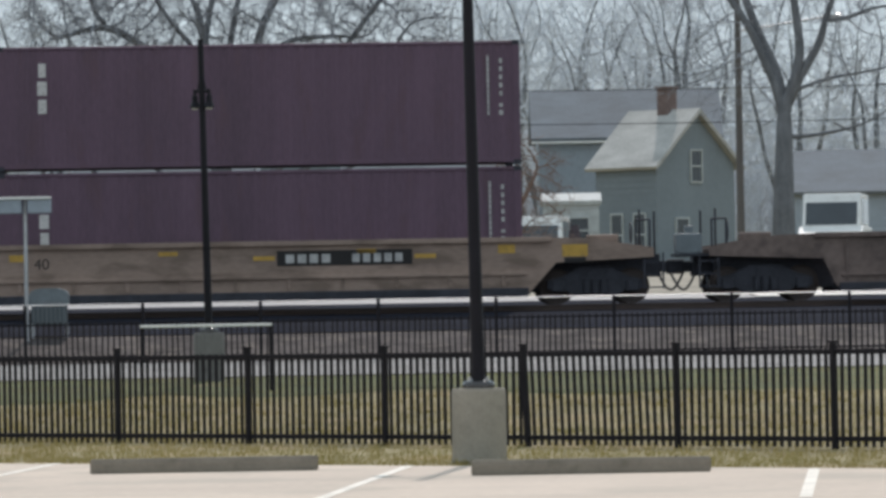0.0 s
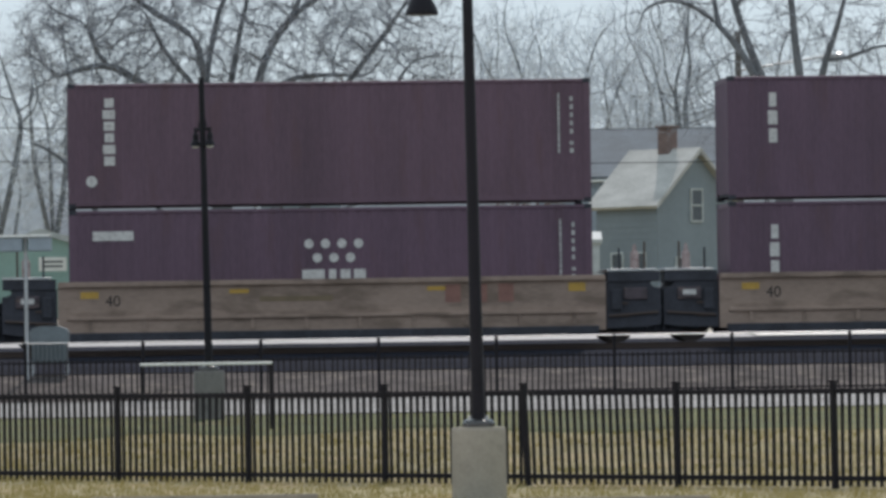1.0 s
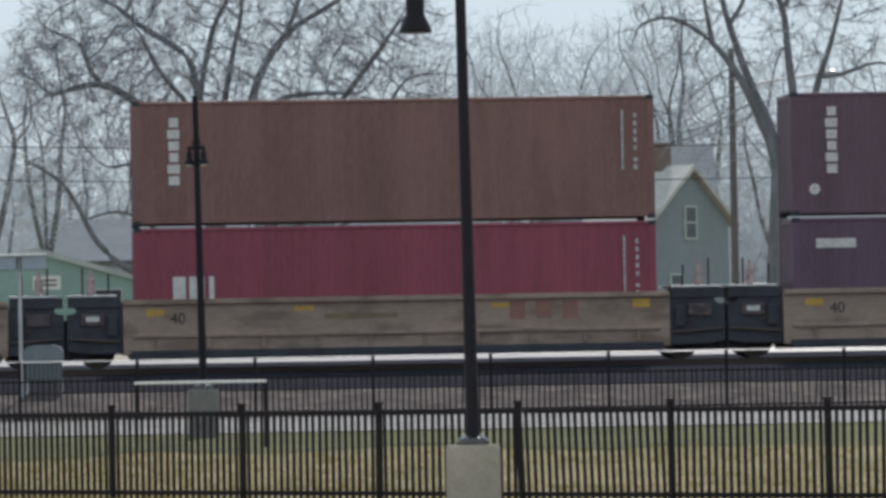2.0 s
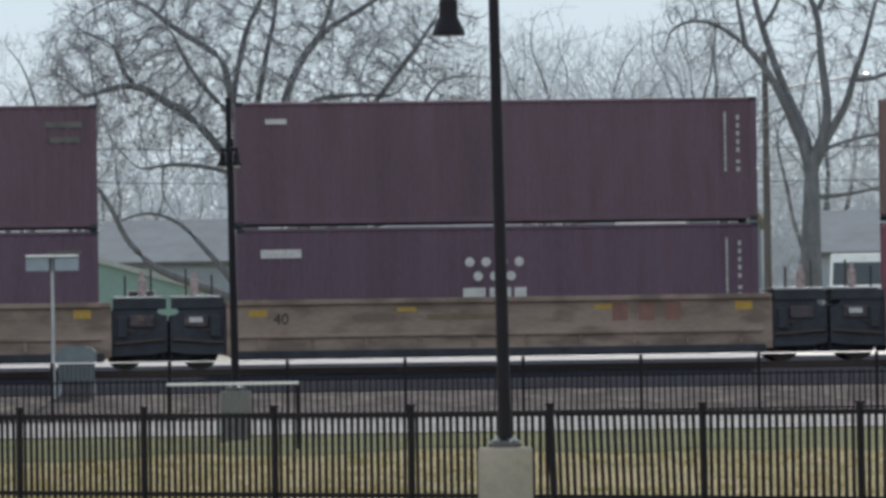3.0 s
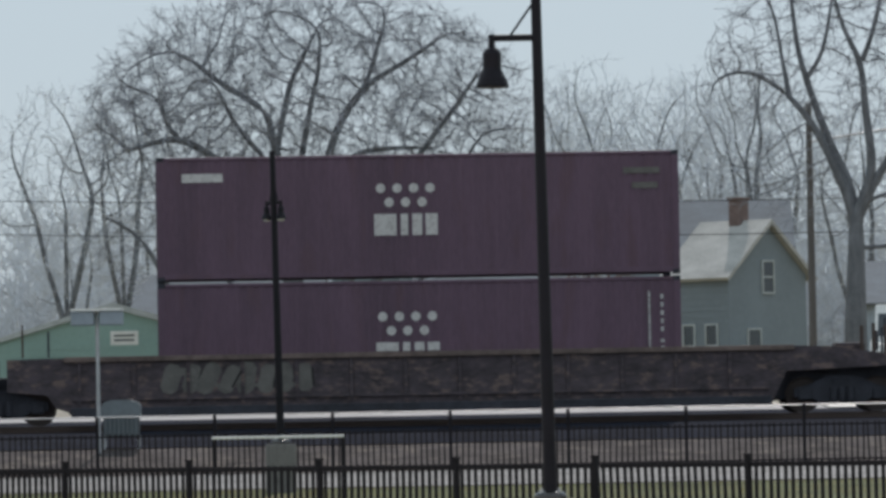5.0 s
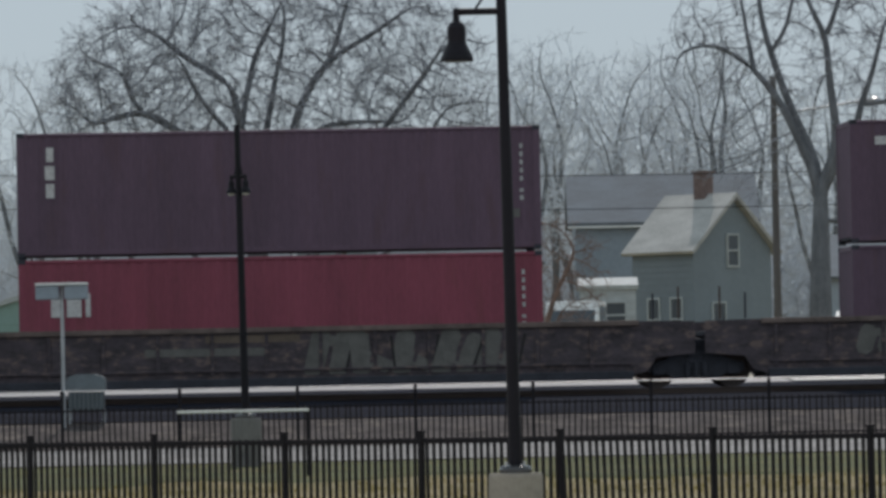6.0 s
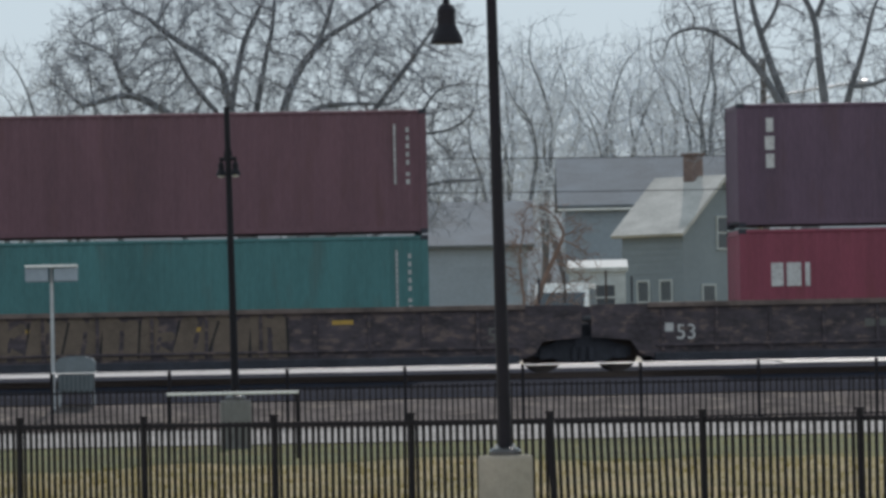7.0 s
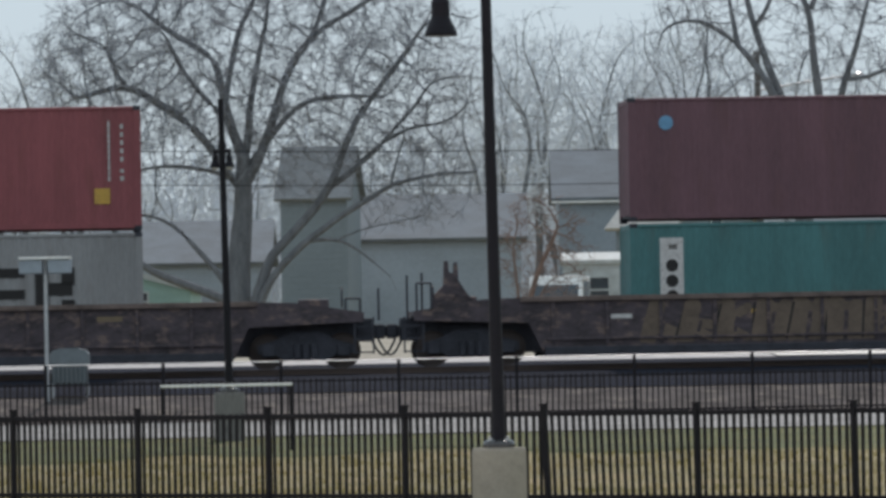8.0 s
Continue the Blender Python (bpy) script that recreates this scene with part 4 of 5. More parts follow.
def build_near_things():
    light_pole("light_pole", pose(0.39, 64.5, 0.0), "dark bronze light pole on a concrete pedestal", 0.315, 0.84, 7.6, [(5.72 + 0.42, (-1, 0, 0), 0.52, 0.95)], 0.62)
    light_pole("light_pole", pose(-4.5, 108.0, 0.38), "dark light pole with two bell lamps", 0.30, 0.97, 6.6, [(5.6, (-0.8, 0.55, 0), 0.17, 0.52), (5.6, (0.8, -0.55, 0), 0.17, 0.52)], 0.7)
    for x, y in ((-2.67, 62.3), (1.53, 59.3)):
        bm = prism(bmesh.new(), [(-0.10, 0), (-0.092, 0.12), (-0.07, 0.16), (0.07, 0.16), (0.092, 0.12), (0.10, 0)], -1.26, 1.26)
        bmesh.ops.rotate(bm, verts=bm.verts, cent=(0, 0, 0), matrix=Matrix.Rotation(radians(90), 3, "Z"))
        bmesh.ops.bevel(bm, geom=[e for e in bm.edges], offset=0.012, segments=2, affect="EDGES")
        st = thing("wheel_stop", "weathered concrete wheel stop at a parking stall", "wheel stop", "wheel stops", at=pose(x, y, 0.0, 0, 0, 1.5))
        part("bar", bm, M["stop"], st)
        for k in (-0.9, 0.9):
            part("anchor_pin", tube(bmesh.new(), (k, 0, 0.12), (k, 0, 0.167), 0.014, seg=8), M["rail"], st)
    # twin-head lamp, box on legs and a rail frame by the path
    t = thing("twin_lamp", "slim grey pole lamp with two flat heads", "lamp", at=pose(-8.95, 121.0, ground_z(121) + 0.03))
    part("pole", tube(bmesh.new(), (0, 0, 0), (0, 0, 3.12), 0.045, 0.04, seg=12), M["steel"], t)
    for s in (-1, 1):
        h = part("head", B(min(s * 0.06, s * 0.56), max(s * 0.06, s * 0.56), -0.16, 0.16, 2.76, 3.06, bevel=0.03), M["siding_dark"], t, "grey box lamp head")
    part("cap", B(-0.56, 0.56, -0.2, 0.2, 3.065, 3.12, bevel=0.012), M["whitepaint"], t, "white flat cap")
    c = thing("equipment_box", "grey rounded equipment box on four legs", "cabinet", at=pose(-8.5, 121.6, ground_z(121.6) + 0.03))
    hood = [(-0.42, 0.72), (-0.42, 0.95), (-0.36, 1.03), (-0.2, 1.08), (0.2, 1.08), (0.36, 1.03), (0.42, 0.95), (0.42, 0.72)]
    part("hood", prism(bmesh.new(), hood, -0.26, 0.26), M["hood"], c, "weathered grey rounded hood")
    part("body", B(-0.38, 0.38, -0.22, 0.22, 0.3, 0.72, bevel=0.01), M["cabinet"], c)
    for k in range(8):
        x = -0.33 + k * 0.094
        part("louvre", B(x - 0.015, x + 0.015, -0.245, -0.22, 0.34, 0.7), M["hood"], c)
    for x in (-0.37, 0.37):
        for y in (-0.22, 0.22):
            part("leg", B(x - 0.025, x + 0.025, y - 0.025, y + 0.025, 0, 0.32), M["steel"], c)
    r = thing("rail_frame", "frame of two dark posts under a white top bar", "barrier", at=pose(-4.28, 101.5, ground_z(101.5)))
    for x in (-1.16, 1.16):
        part("post", B(x - 0.028, x + 0.028, -0.028, 0.028, -0.1, 1.2, bevel=0.006), M["black"], r)
    part("top_bar", B(-1.19, 1.19, -0.05, 0.05, 1.2, 1.25, bevel=0.012), M["whitepaint"], r, "white top bar")
    # tufts of grass along the fence and over the bank
    rr = np.random.RandomState(3)
    n = 15000
    y = rr.uniform(0, 1, n)
    x = rr.uniform(-12, 12, n)
    yy = edge_y(x) + 0.05 + (109.5 - edge_y(x)) * y ** 1.6
    h = rr.uniform(0.04, 0.11, n)
    a = rr.uniform(0, 6.28, n)
    verts, faces = [], []
    for k in range(n):
        z = ground_z(yy[k]) - 0.01
        for j in range(3):
            b = a[k] + j * 2.1
            w = 0.007
            cx, cy = x[k] + 0.03 * math.cos(b), yy[k] + 0.03 * math.sin(b)
            i = len(verts)
            verts += [(cx - w, cy, z), (cx + w, cy, z), (cx + 0.05 * math.cos(b), cy + 0.05 * math.sin(b), z + h[k])]
            faces.append((i, i + 1, i + 2))
    me = bpy.data.meshes.new("grass")
    me.from_pydata(verts, [], faces)
    me.materials.append(M["blades"])
    tagged(new("grass", me), "short dormant grass blades", "grass", kind="stuff")


# ---- trees ----
class Wood:
    """Collects tapering branches as one mesh."""

    def __init__(self):
        self.v, self.f = [], []

    def limb(self, pts, radii, sides):
        base = len(self.v)
        n = len(pts)
        for k, p in enumerate(pts):
            d = (pts[min(n - 1, k + 1)] - pts[max(0, k - 1)]).normalized()
            a = d.orthogonal().normalized()
            b = d.cross(a)
            for s in range(sides):
                w = 2 * math.pi * s / sides
                self.v.append(p + (a * math.cos(w) + b * math.sin(w)) * radii[k])
        for k in range(n - 1):
            for s in range(sides):
                i, j = base + k * sides + s, base + k * sides + (s + 1) % sides
                self.f.append((i, j, j + sides, i + sides))

    def mesh(self, name, material):
        me = bpy.data.meshes.new(name)
        me.from_pydata([tuple(p) for p in self.v], [], self.f)
        me.materials.append(material)
        for p in me.polygons:
            p.use_smooth = True
        return me


def colonise(points, nodes, parents, step, reach, kill, rnd, rounds=110, jitter=0.22):
    """Grow a branching skeleton from the given nodes towards points in space."""
    A = np.array(points)
    P = [np.array(p, float) for p in nodes]
    best = np.full(len(A), 1e9)
    who = np.zeros(len(A), int)
    fresh = list(range(len(P)))
    tips = {}
    for _ in range(rounds):
        if not fresh or not len(A):
            break
        N = np.array([P[k] for k in fresh])
        d = np.sqrt(((A[:, None, :] - N[None]) ** 2).sum(2))
        k = d.argmin(1)
        dm = d[np.arange(len(A)), k]
        closer = dm < best
        best[closer] = dm[closer]
        who[closer] = np.array(fresh)[k[closer]]
        live = best > kill
        A, best, who = A[live], best[live], who[live]
        pull = {}
        for a, b, w in zip(A, best, who):
            if b < reach:
                v = (a - P[w]) / b
                pull[w] = pull.get(w, 0) + v
        fresh = []
        for w, v in pull.items():
            if tips.get(w, 0) > 7:
                continue
            v = v / (np.linalg.norm(v) + 1e-6) + rnd.normal(0, jitter, 3)
            v /= np.linalg.norm(v) + 1e-6
            tips[w] = tips.get(w, 0) + 1
            fresh.append(len(P))
            P.append(P[w] + v * step)
            parents.append(w)
    return P, parents


def tree(name, at, label, stems, clouds, seed, tip=0.0088, step=0.33, thick=2.0, twig="twig", group="", category="tree", sprigs=7, sprig=0.72, trunk_r=0.0, stem_r=None):
    """stems: lists of (x, y, z) that the trunk and first limbs follow; clouds: (centre, radii, how many, hollow) that the crown fills."""
    rnd = np.random.RandomState(seed)
    t = thing(name, label, category, group, at=at)
    nodes, parents, floor_r = [], [], {}
    for si, stem in enumerate(stems):
        last = 0 if nodes else -1
        for a, b in zip(stem, stem[1:]):
            a, b = np.array(a, float), np.array(b, float)
            n = max(1, int(np.linalg.norm(b - a) / step))
            for k in range(n):
                if nodes and k == 0 and last == 0:
                    dist = [np.linalg.norm(np.array(q) - a) for q in nodes]
                    last = int(np.argmin(dist))
                nodes.append(tuple(a + (b - a) * (k + 1) / n + rnd.normal(0, 0.05 * step, 3)))
                parents.append(last)
                last = len(nodes) - 1
                f = np.linalg.norm(np.array(nodes[-1]) - np.array(stem[0])) / (np.linalg.norm(np.array(stem[-1]) - np.array(stem[0])) + 1e-6)
                if si:
                    floor_r[last] = (stem_r[si] if stem_r else 0.0) * (1 - 0.75 * min(1, f))
    pts = []
    for centre, radii, n, hollow in clouds:
        k = 0
        while k < n:
            q = rnd.uniform(-1, 1, 3)
            r = np.linalg.norm(q)
            if r > 1 or r < hollow * rnd.uniform(0, 1):
                continue
            q = q * (1 + 0.16 * noise.noise((q[0] * 3 + seed, q[1] * 3, q[2] * 3)))
            pts.append(np.array(centre) + q * np.array(radii))
            k += 1
    P, parents = colonise(pts, nodes, parents, step, step * 8, step * 1.0, rnd)
    n = len(P)
    power = np.zeros(n)
    kids = [[] for _ in range(n)]
    for k in range(n - 1, -1, -1):
        if not kids[k]:
            power[k] = tip ** thick
        if parents[k] >= 0:
            kids[parents[k]].append(k)
            power[parents[k]] += power[k]
    rad = power ** (1 / thick)
    first = len(stems[0]) and sum(max(1, int(np.linalg.norm(np.array(b) - np.array(a)) / step)) for a, b in zip(stems[0], stems[0][1:]))
    for k, r in floor_r.items():
        rad[k] = max(rad[k], r)
    for k in range(first):
        rad[k] = max(rad[k], trunk_r * (1 - 0.5 * (k / first) ** 1.5))
    trunk_w, big, small = Wood(), Wood(), Wood()
    begun = [(k, None) for k in range(n) if parents[k] < 0]
    while begun:
        k, start = begun.pop()
        line, rr = ([Vector(P[start])], [min(rad[start], rad[k] * 1.15)]) if start is not None else ([Vector(P[k]) - Vector((0, 0, 0.4))], [rad[k] * 1.25])
        while True:
            line.append(Vector(P[k]))
            rr.append(rad[k])
            if not kids[k]:
                break
            order = sorted(kids[k], key=lambda c: (c >= first, -rad[c]))
            begun.extend((c, k) for c in order[1:])
            k = order[0]
        for _ in range(2):
            line = [line[0]] + [line[i] * 0.5 + (line[i - 1] + line[i + 1]) * 0.25 for i in range(1, len(line) - 1)] + [line[-1]]
        top = max(rr)
        (trunk_w if start is None else big if top > 0.05 else small).limb(line, rr, 12 if start is None else 6 if top > 0.08 else 4 if top > 0.03 else 3)
        # sprigs along the thin end
        e = line[-1]
        for s in range(sprigs):
            j = max(0, len(line) - 1 - int(rnd.uniform(0, 4)))
            q = line[j]
            d = (line[j] - line[max(0, j - 1)]).normalized() * 1.2 + Vector(rnd.normal(0, 0.5, 3))
            d.normalize()
            m = q + d * sprig * 0.5
            small.limb([q, m, m + (d + Vector(rnd.normal(0, 0.5, 3))).normalized() * sprig * rnd.uniform(0.3, 0.7)], [tip * 0.85, tip * 0.7, tip * 0.45], 3)
            small.limb([m, m + (d + Vector(rnd.normal(0, 0.7, 3))).normalized() * sprig * rnd.uniform(0.3, 0.6)], [tip * 0.6, tip * 0.45], 3)
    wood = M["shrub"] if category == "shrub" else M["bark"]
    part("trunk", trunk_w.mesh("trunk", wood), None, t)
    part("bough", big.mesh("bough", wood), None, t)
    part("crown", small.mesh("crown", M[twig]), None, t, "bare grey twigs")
    return t


def limbs(groups):
    """Boughs as (radius, depth at the foot, depth gained per step, places in x and z)."""
    stems, radii = [], []
    for r, d, g, *line in groups:
        stems.append([(x, d + g * k, z) for k, (x, z) in enumerate(line)])
        radii.append(r)
    return stems, radii


def build_trees():
    y = 190.0
    low = [(0.5, 0, 0, (-0.5, 0), (-0.4, 2.6), (-0.25, 4.2), (-0.2, 5.4), (-0.2, 6.3)),
           (0.22, -0.3, -0.04, (-0.1, 0.2), (0.2, 1.5), (0.7, 2.8), (1.5, 3.6), (2.25, 4.4), (2.85, 5.3), (3.25, 6.4), (3.55, 7.2), (4.2, 8.1), (5.4, 9.6), (5.9, 10.4)),
           (0.17, -0.5, -0.08, (0.0, 0.3), (0.4, 1.5), (0.9, 2.3), (1.85, 3.2), (3.0, 4.05), (4.0, 4.6), (4.75, 5.1), (6.65, 5.5), (7.8, 5.4)),
           (0.15, -0.2, -0.06, (-0.5, 0.9), (-0.7, 1.75), (-1.05, 2.15), (-1.8, 3.1), (-2.55, 3.9), (-3.3, 4.25), (-3.9, 4.3), (-4.55, 4.0)),
           (0.18, -0.3, -0.1, (-0.5, 1.0), (-0.9, 1.35), (-2.0, 1.8), (-2.95, 2.15), (-3.6, 2.5), (-4.4, 3.35), (-4.85, 4.4), (-5.4, 5.3), (-6.6, 6.05))]
    right = [(0.2, 0, -0.1, (-0.2, 5.2), (0.25, 5.9), (0.65, 6.9), (0.95, 7.8), (1.25, 8.75), (1.75, 9.6), (2.35, 10.3), (3.9, 11.2), (4.85, 11.8)),
             (0.16, 0.1, 0.1, (-0.1, 5.6), (0.4, 6.4), (0.95, 7.15), (1.55, 7.8), (2.3, 8.15), (4.1, 8.2)),
             (0.08, -0.4, 0, (2.05, 10.0), (2.45, 10.7), (2.65, 11.4), (2.95, 12.4)),
             (0.10, -0.4, 0.05, (2.8, 5.1), (3.6, 5.7), (4.4, 6.4), (5.15, 7.3), (5.75, 7.8), (5.95, 8.3)),
             (0.06, -0.3, 0, (4.6, 6.7), (5.7, 7.1), (6.3, 7.1)),
             (0.06, -0.9, 0, (4.75, 5.1), (4.95, 5.85), (5.3, 6.8)),
             (0.08, -0.8, 0, (1.85, 3.4), (3.0, 3.3), (3.75, 3.65), (4.7, 3.8)),
             (0.06, -0.8, 0, (3.0, 3.35), (4.1, 2.6), (4.7, 2.0))]
    left = [(0.2, 0, 0.05, (-0.2, 6.0), (-0.65, 7.4), (-0.95, 8.6), (-1.0, 9.4), (-1.7, 9.9), (-2.45, 10.3), (-3.55, 11.2)),
            (0.12, 0.1, 0.1, (-0.7, 7.4), (-1.7, 8.45), (-2.25, 9.2), (-2.8, 10.4)),
            (0.12, 0.2, 0.1, (-0.8, 8.0), (-0.55, 9.4), (-0.3, 10.5), (0.45, 11.9)),
            (0.16, 0, -0.05, (-0.1, 6.0), (0.1, 8.2), (0.4, 9.55), (0.65, 10.7), (0.75, 11.9)),
            (0.17, -0.1, -0.1, (-0.3, 5.0), (-0.8, 5.75), (-1.35, 6.6), (-2.1, 7.4), (-2.85, 7.9), (-3.8, 8.5), (-4.4, 8.8), (-4.55, 9.7)),
            (0.07, -0.6, 0, (-4.1, 8.6), (-4.95, 8.5), (-5.7, 8.15)),
            (0.1, 0.1, 0.1, (-0.3, 5.2), (-0.8, 5.55), (-1.4, 5.75), (-2.3, 5.9), (-3.2, 5.9), (-4.05, 5.7)),
            (0.05, 0.5, 0, (-3.1, 5.85), (-3.3, 4.95), (-2.75, 4.1))]
    stems, radii = limbs(low + right + left)
    tree("bare_tree", pose(-7.1, y, ground_z(y)), "large bare broad-crowned tree with a thick grey trunk", stems,
         [((0.5, 0, 9.5), (7.5, 4.2, 4.5), 5600, 0.55), ((-4.3, 0, 9.2), (3.2, 2.6, 3.0), 1100, 0.3), ((5.2, -0.4, 7.4), (2.9, 2.2, 3.6), 1100, 0.3), ((-5.6, -0.8, 5.4), (1.8, 1.2, 1.3), 120, 0.2), ((6.0, -1.0, 4.6), (2.0, 1.2, 1.3), 130, 0.2)],
         11, trunk_r=0.44, stem_r=radii, tip=0.0108, thick=2.25, sprigs=5, sprig=0.55, step=0.29)
    y = 185.0
    stems, radii = limbs([
        (0.4, 0, 0, (0, 0), (0.02, 3.3), (0.07, 4.4), (0.08, 5.5)),
        (0.2, 0, 0, (0.05, 5.2), (-0.25, 6.4), (-0.56, 7.0), (-1.1, 8.1), (-1.65, 9.0), (-2.35, 9.7), (-3.3, 10.25), (-4.4, 10.1)),
        (0.18, 0.1, 0.05, (0.0, 5.5), (-0.1, 6.6), (-0.55, 7.35), (-1.0, 8.65), (-1.45, 9.95), (-1.7, 10.9), (-1.9, 12.7), (-1.9, 13.7)),
        (0.09, 0.2, 0, (-2.0, 9.4), (-2.2, 10.5), (-2.5, 12.4), (-3.0, 13.1)),
        (0.09, 0.2, 0, (-1.4, 9.9), (-0.85, 10.9), (-0.65, 12.0), (-0.5, 13.1)),
        (0.19, -0.1, -0.05, (0.1, 5.4), (0.45, 6.2), (0.65, 7.1), (0.57, 7.9), (0.4, 9.2), (0.35, 10.5), (-0.1, 11.2), (-0.7, 13.1)),
        (0.1, -0.4, 0, (0.35, 10.5), (0.75, 11.4), (0.95, 12.5), (1.25, 13.4))])
    more, wide = limbs([
        (0.18, 0, -0.1, (0.1, 5.3), (0.4, 5.9), (0.8, 6.8), (1.3, 7.2), (1.4, 8.1), (1.75, 8.85), (2.05, 10.0), (2.3, 11.1)),
        (0.09, -0.3, 0, (1.4, 8.1), (2.2, 8.15), (3.15, 8.65)),
        (0.09, 0.1, 0, (0.07, 4.3), (1.2, 4.45), (2.15, 4.6), (3.3, 5.0)),
        (0.08, -0.1, 0, (0.4, 5.8), (1.05, 6.15), (1.8, 6.35), (2.55, 6.4))])
    tree("bare_tree", pose(11.25, y, ground_z(y)), "tall bare tree with a stout forked trunk", stems + more,
         [((-0.2, 0, 11.2), (4.8, 3.2, 3.6), 1350, 0.5), ((3.0, 0, 7.6), (2.6, 1.8, 2.6), 420, 0.3), ((-3.4, 0, 9.9), (1.8, 1.4, 1.6), 260, 0.2), ((-2.2, 0.4, 6.6), (1.8, 1.2, 1.6), 160, 0.2)], 31, tip=0.0115, step=0.36, sprigs=4, sprig=0.5, thick=2.2, trunk_r=0.40, stem_r=radii + wide)
    tree("shrub", pose(1.75, 158.0, ground_z(158)), "bare reddish shrub beyond the track", [[(-0.2, 0, 0), (-0.1, 0, 0.7)], [(-0.1, 0, 0.5), (-0.2, 0, 1.8), (-0.3, 0, 2.8)], [(-0.1, 0, 0.6), (0.4, 0, 2.2), (1.0, 0, 3.4)], [(-0.1, 0, 0.5), (0.7, 0, 1.9)]],
         [((0.55, 0, 2.7), (1.45, 0.9, 1.75), 520, 0.2)], 41, tip=0.008, step=0.16, twig="shrub", category="shrub", sprig=0.3, sprigs=4, stem_r=[0.04] * 4)
    kinds = []
    for s, h in ((0, 14.5), (1, 13.6), (2, 15.5)):
        kinds.append(tree("far_tree", pose((2.2, 6.4, 10.8)[s], 296 + 6 * s, ground_z(296)), "slender bare tree in the far belt", [
            [(0, 0, 0), (0.1, 0, h * 0.25)], [(0.1, 0, h * 0.22), (-0.9, 0.2, h * 0.42), (-1.4, 0.3, h * 0.6)], [(0.1, 0, h * 0.22), (1.0, -0.2, h * 0.45), (1.5, 0, h * 0.65)], [(0.1, 0, h * 0.25), (0.1, 0.2, h * 0.6)]],
            [((0, 0, h * 0.66), (3.6, 3.0, h * 0.36), 1500, 0.2)], 90 + s, tip=0.0135, step=0.55, thick=1.95, twig="hazy_twig", group="far belt of trees", sprigs=3, sprig=0.9))
    rnd = random.Random(77)
    for k, (x, yy, sc) in enumerate([(4.3, 312, 1.05), (8.8, 318, 1.1), (13.2, 305, 1.0), (15.6, 322, 1.02), (18.2, 300, 0.9), (20.5, 318, 0.95), (-0.8, 316, 0.85), (-4.6, 322, 0.8), (-8.2, 310, 0.72),
                                      (-12.4, 318, 0.76), (-16.0, 306, 0.72), (-20.2, 318, 0.8), (-23.5, 300, 0.68), (-18.5, 232, 0.92), (-16.6, 240, 0.85), (11.6, 330, 1.1), (6.0, 335, 1.15), (2.0, 330, 1.0), (23.5, 310, 0.9)]):
        sc *= 1.18 if x > 1 else 1.02
        c = copy_thing(kinds[k % 3], pose(x, yy, ground_z(yy), 0, 0, rnd.uniform(0, 360)))
        c.scale = [sc] * 3


# ---- houses beyond the track ----
def house(at, label, wx, wy, eave, ridge, wall, roof, along_x, windows, chimney=None, over=0.35, name="house", gutter=False):
    """A gabled house; wx, wy: half sizes; along_x: the ridge runs along x. windows: (face, offset, sill, width, height)."""
    h = thing(name, label, "house", at=at)
    bm = bmesh.new()
    if along_x:
        prism(bm, [(-wy, -0.5), (wy, -0.5), (wy, eave), (0, ridge), (-wy, eave)], -wx, wx)
        bmesh.ops.rotate(bm, verts=bm.verts, cent=(0, 0, 0), matrix=Matrix.Rotation(radians(90), 3, "Z"))
    else:
        prism(bm, [(-wx, -0.5), (wx, -0.5), (wx, eave), (0, ridge), (-wx, eave)], -wy, wy)
    part("wall", bm, wall, h)
    half = wy if along_x else wx
    run = wx if along_x else wy
    for s in (-1, 1):
        d = Vector((half + over, 0, -(ridge - eave) * (half + over) / half))
        n = Vector((-d.z, 0, d.x)).normalized() * 0.14
        prof = [(0, ridge + 0.012), (s * d.x, ridge + d.z + 0.012), (s * (d.x + n.x), ridge + d.z + n.z + 0.012), (0, ridge + n.z + 0.1)]
        bm = prism(bmesh.new(), prof, -run - over, run + over)
        if along_x:
            bmesh.ops.rotate(bm, verts=bm.verts, cent=(0, 0, 0), matrix=Matrix.Rotation(radians(90), 3, "Z"))
        part("roof", bm, roof, h, "shingled roof slope")
    for face, o, z, w, t in windows:
        m = {"s": pose(o, -wy, z), "e": pose(wx, o, z, 0, 0, 90), "w": pose(-wx, o, z, 0, 0, -90)}[face]
        win = part("window", B(-w / 2, w / 2, -0.03, 0.02, 0, t), M["window"], h, "dark window in a white frame", at=m)
        fr = bmesh.new()
        for x0, x1, z0, z1 in ((-w / 2 - 0.07, -w / 2, -0.07, t + 0.07), (w / 2, w / 2 + 0.07, -0.07, t + 0.07), (-w / 2, w / 2, t, t + 0.07), (-w / 2, w / 2, -0.07, 0), (-w / 2, w / 2, t / 2 - 0.03, t / 2 + 0.03)):
            box(fr, x0, x1, -0.07, 0.0, z0, z1)
        part("window_frame", fr, M["frame_grey"], win)
    for k in range(int(eave / 0.25)):
        z = 0.1 + k * 0.25
        part("siding_board", B(-wx - 0.015, wx + 0.015, -wy - 0.025, -wy - 0.004, z, z + 0.235), wall, h)
    if gutter:
        part("gutter", B(-wx - over, wx + over, -wy - over - 0.12, -wy - over + 0.0, eave - 0.3, eave - 0.2, bevel=0.02), M["whitepaint"], h, "white eaves gutter")
    if chimney:
        cx, cy, ch = chimney
        part("chimney", box(B(cx - 0.28, cx + 0.28, cy - 0.28, cy + 0.28, eave, ch), cx - 0.34, cx + 0.34, cy - 0.34, cy + 0.34, ch, ch + 0.12), M["brick"], h, "brick chimney")
    return h


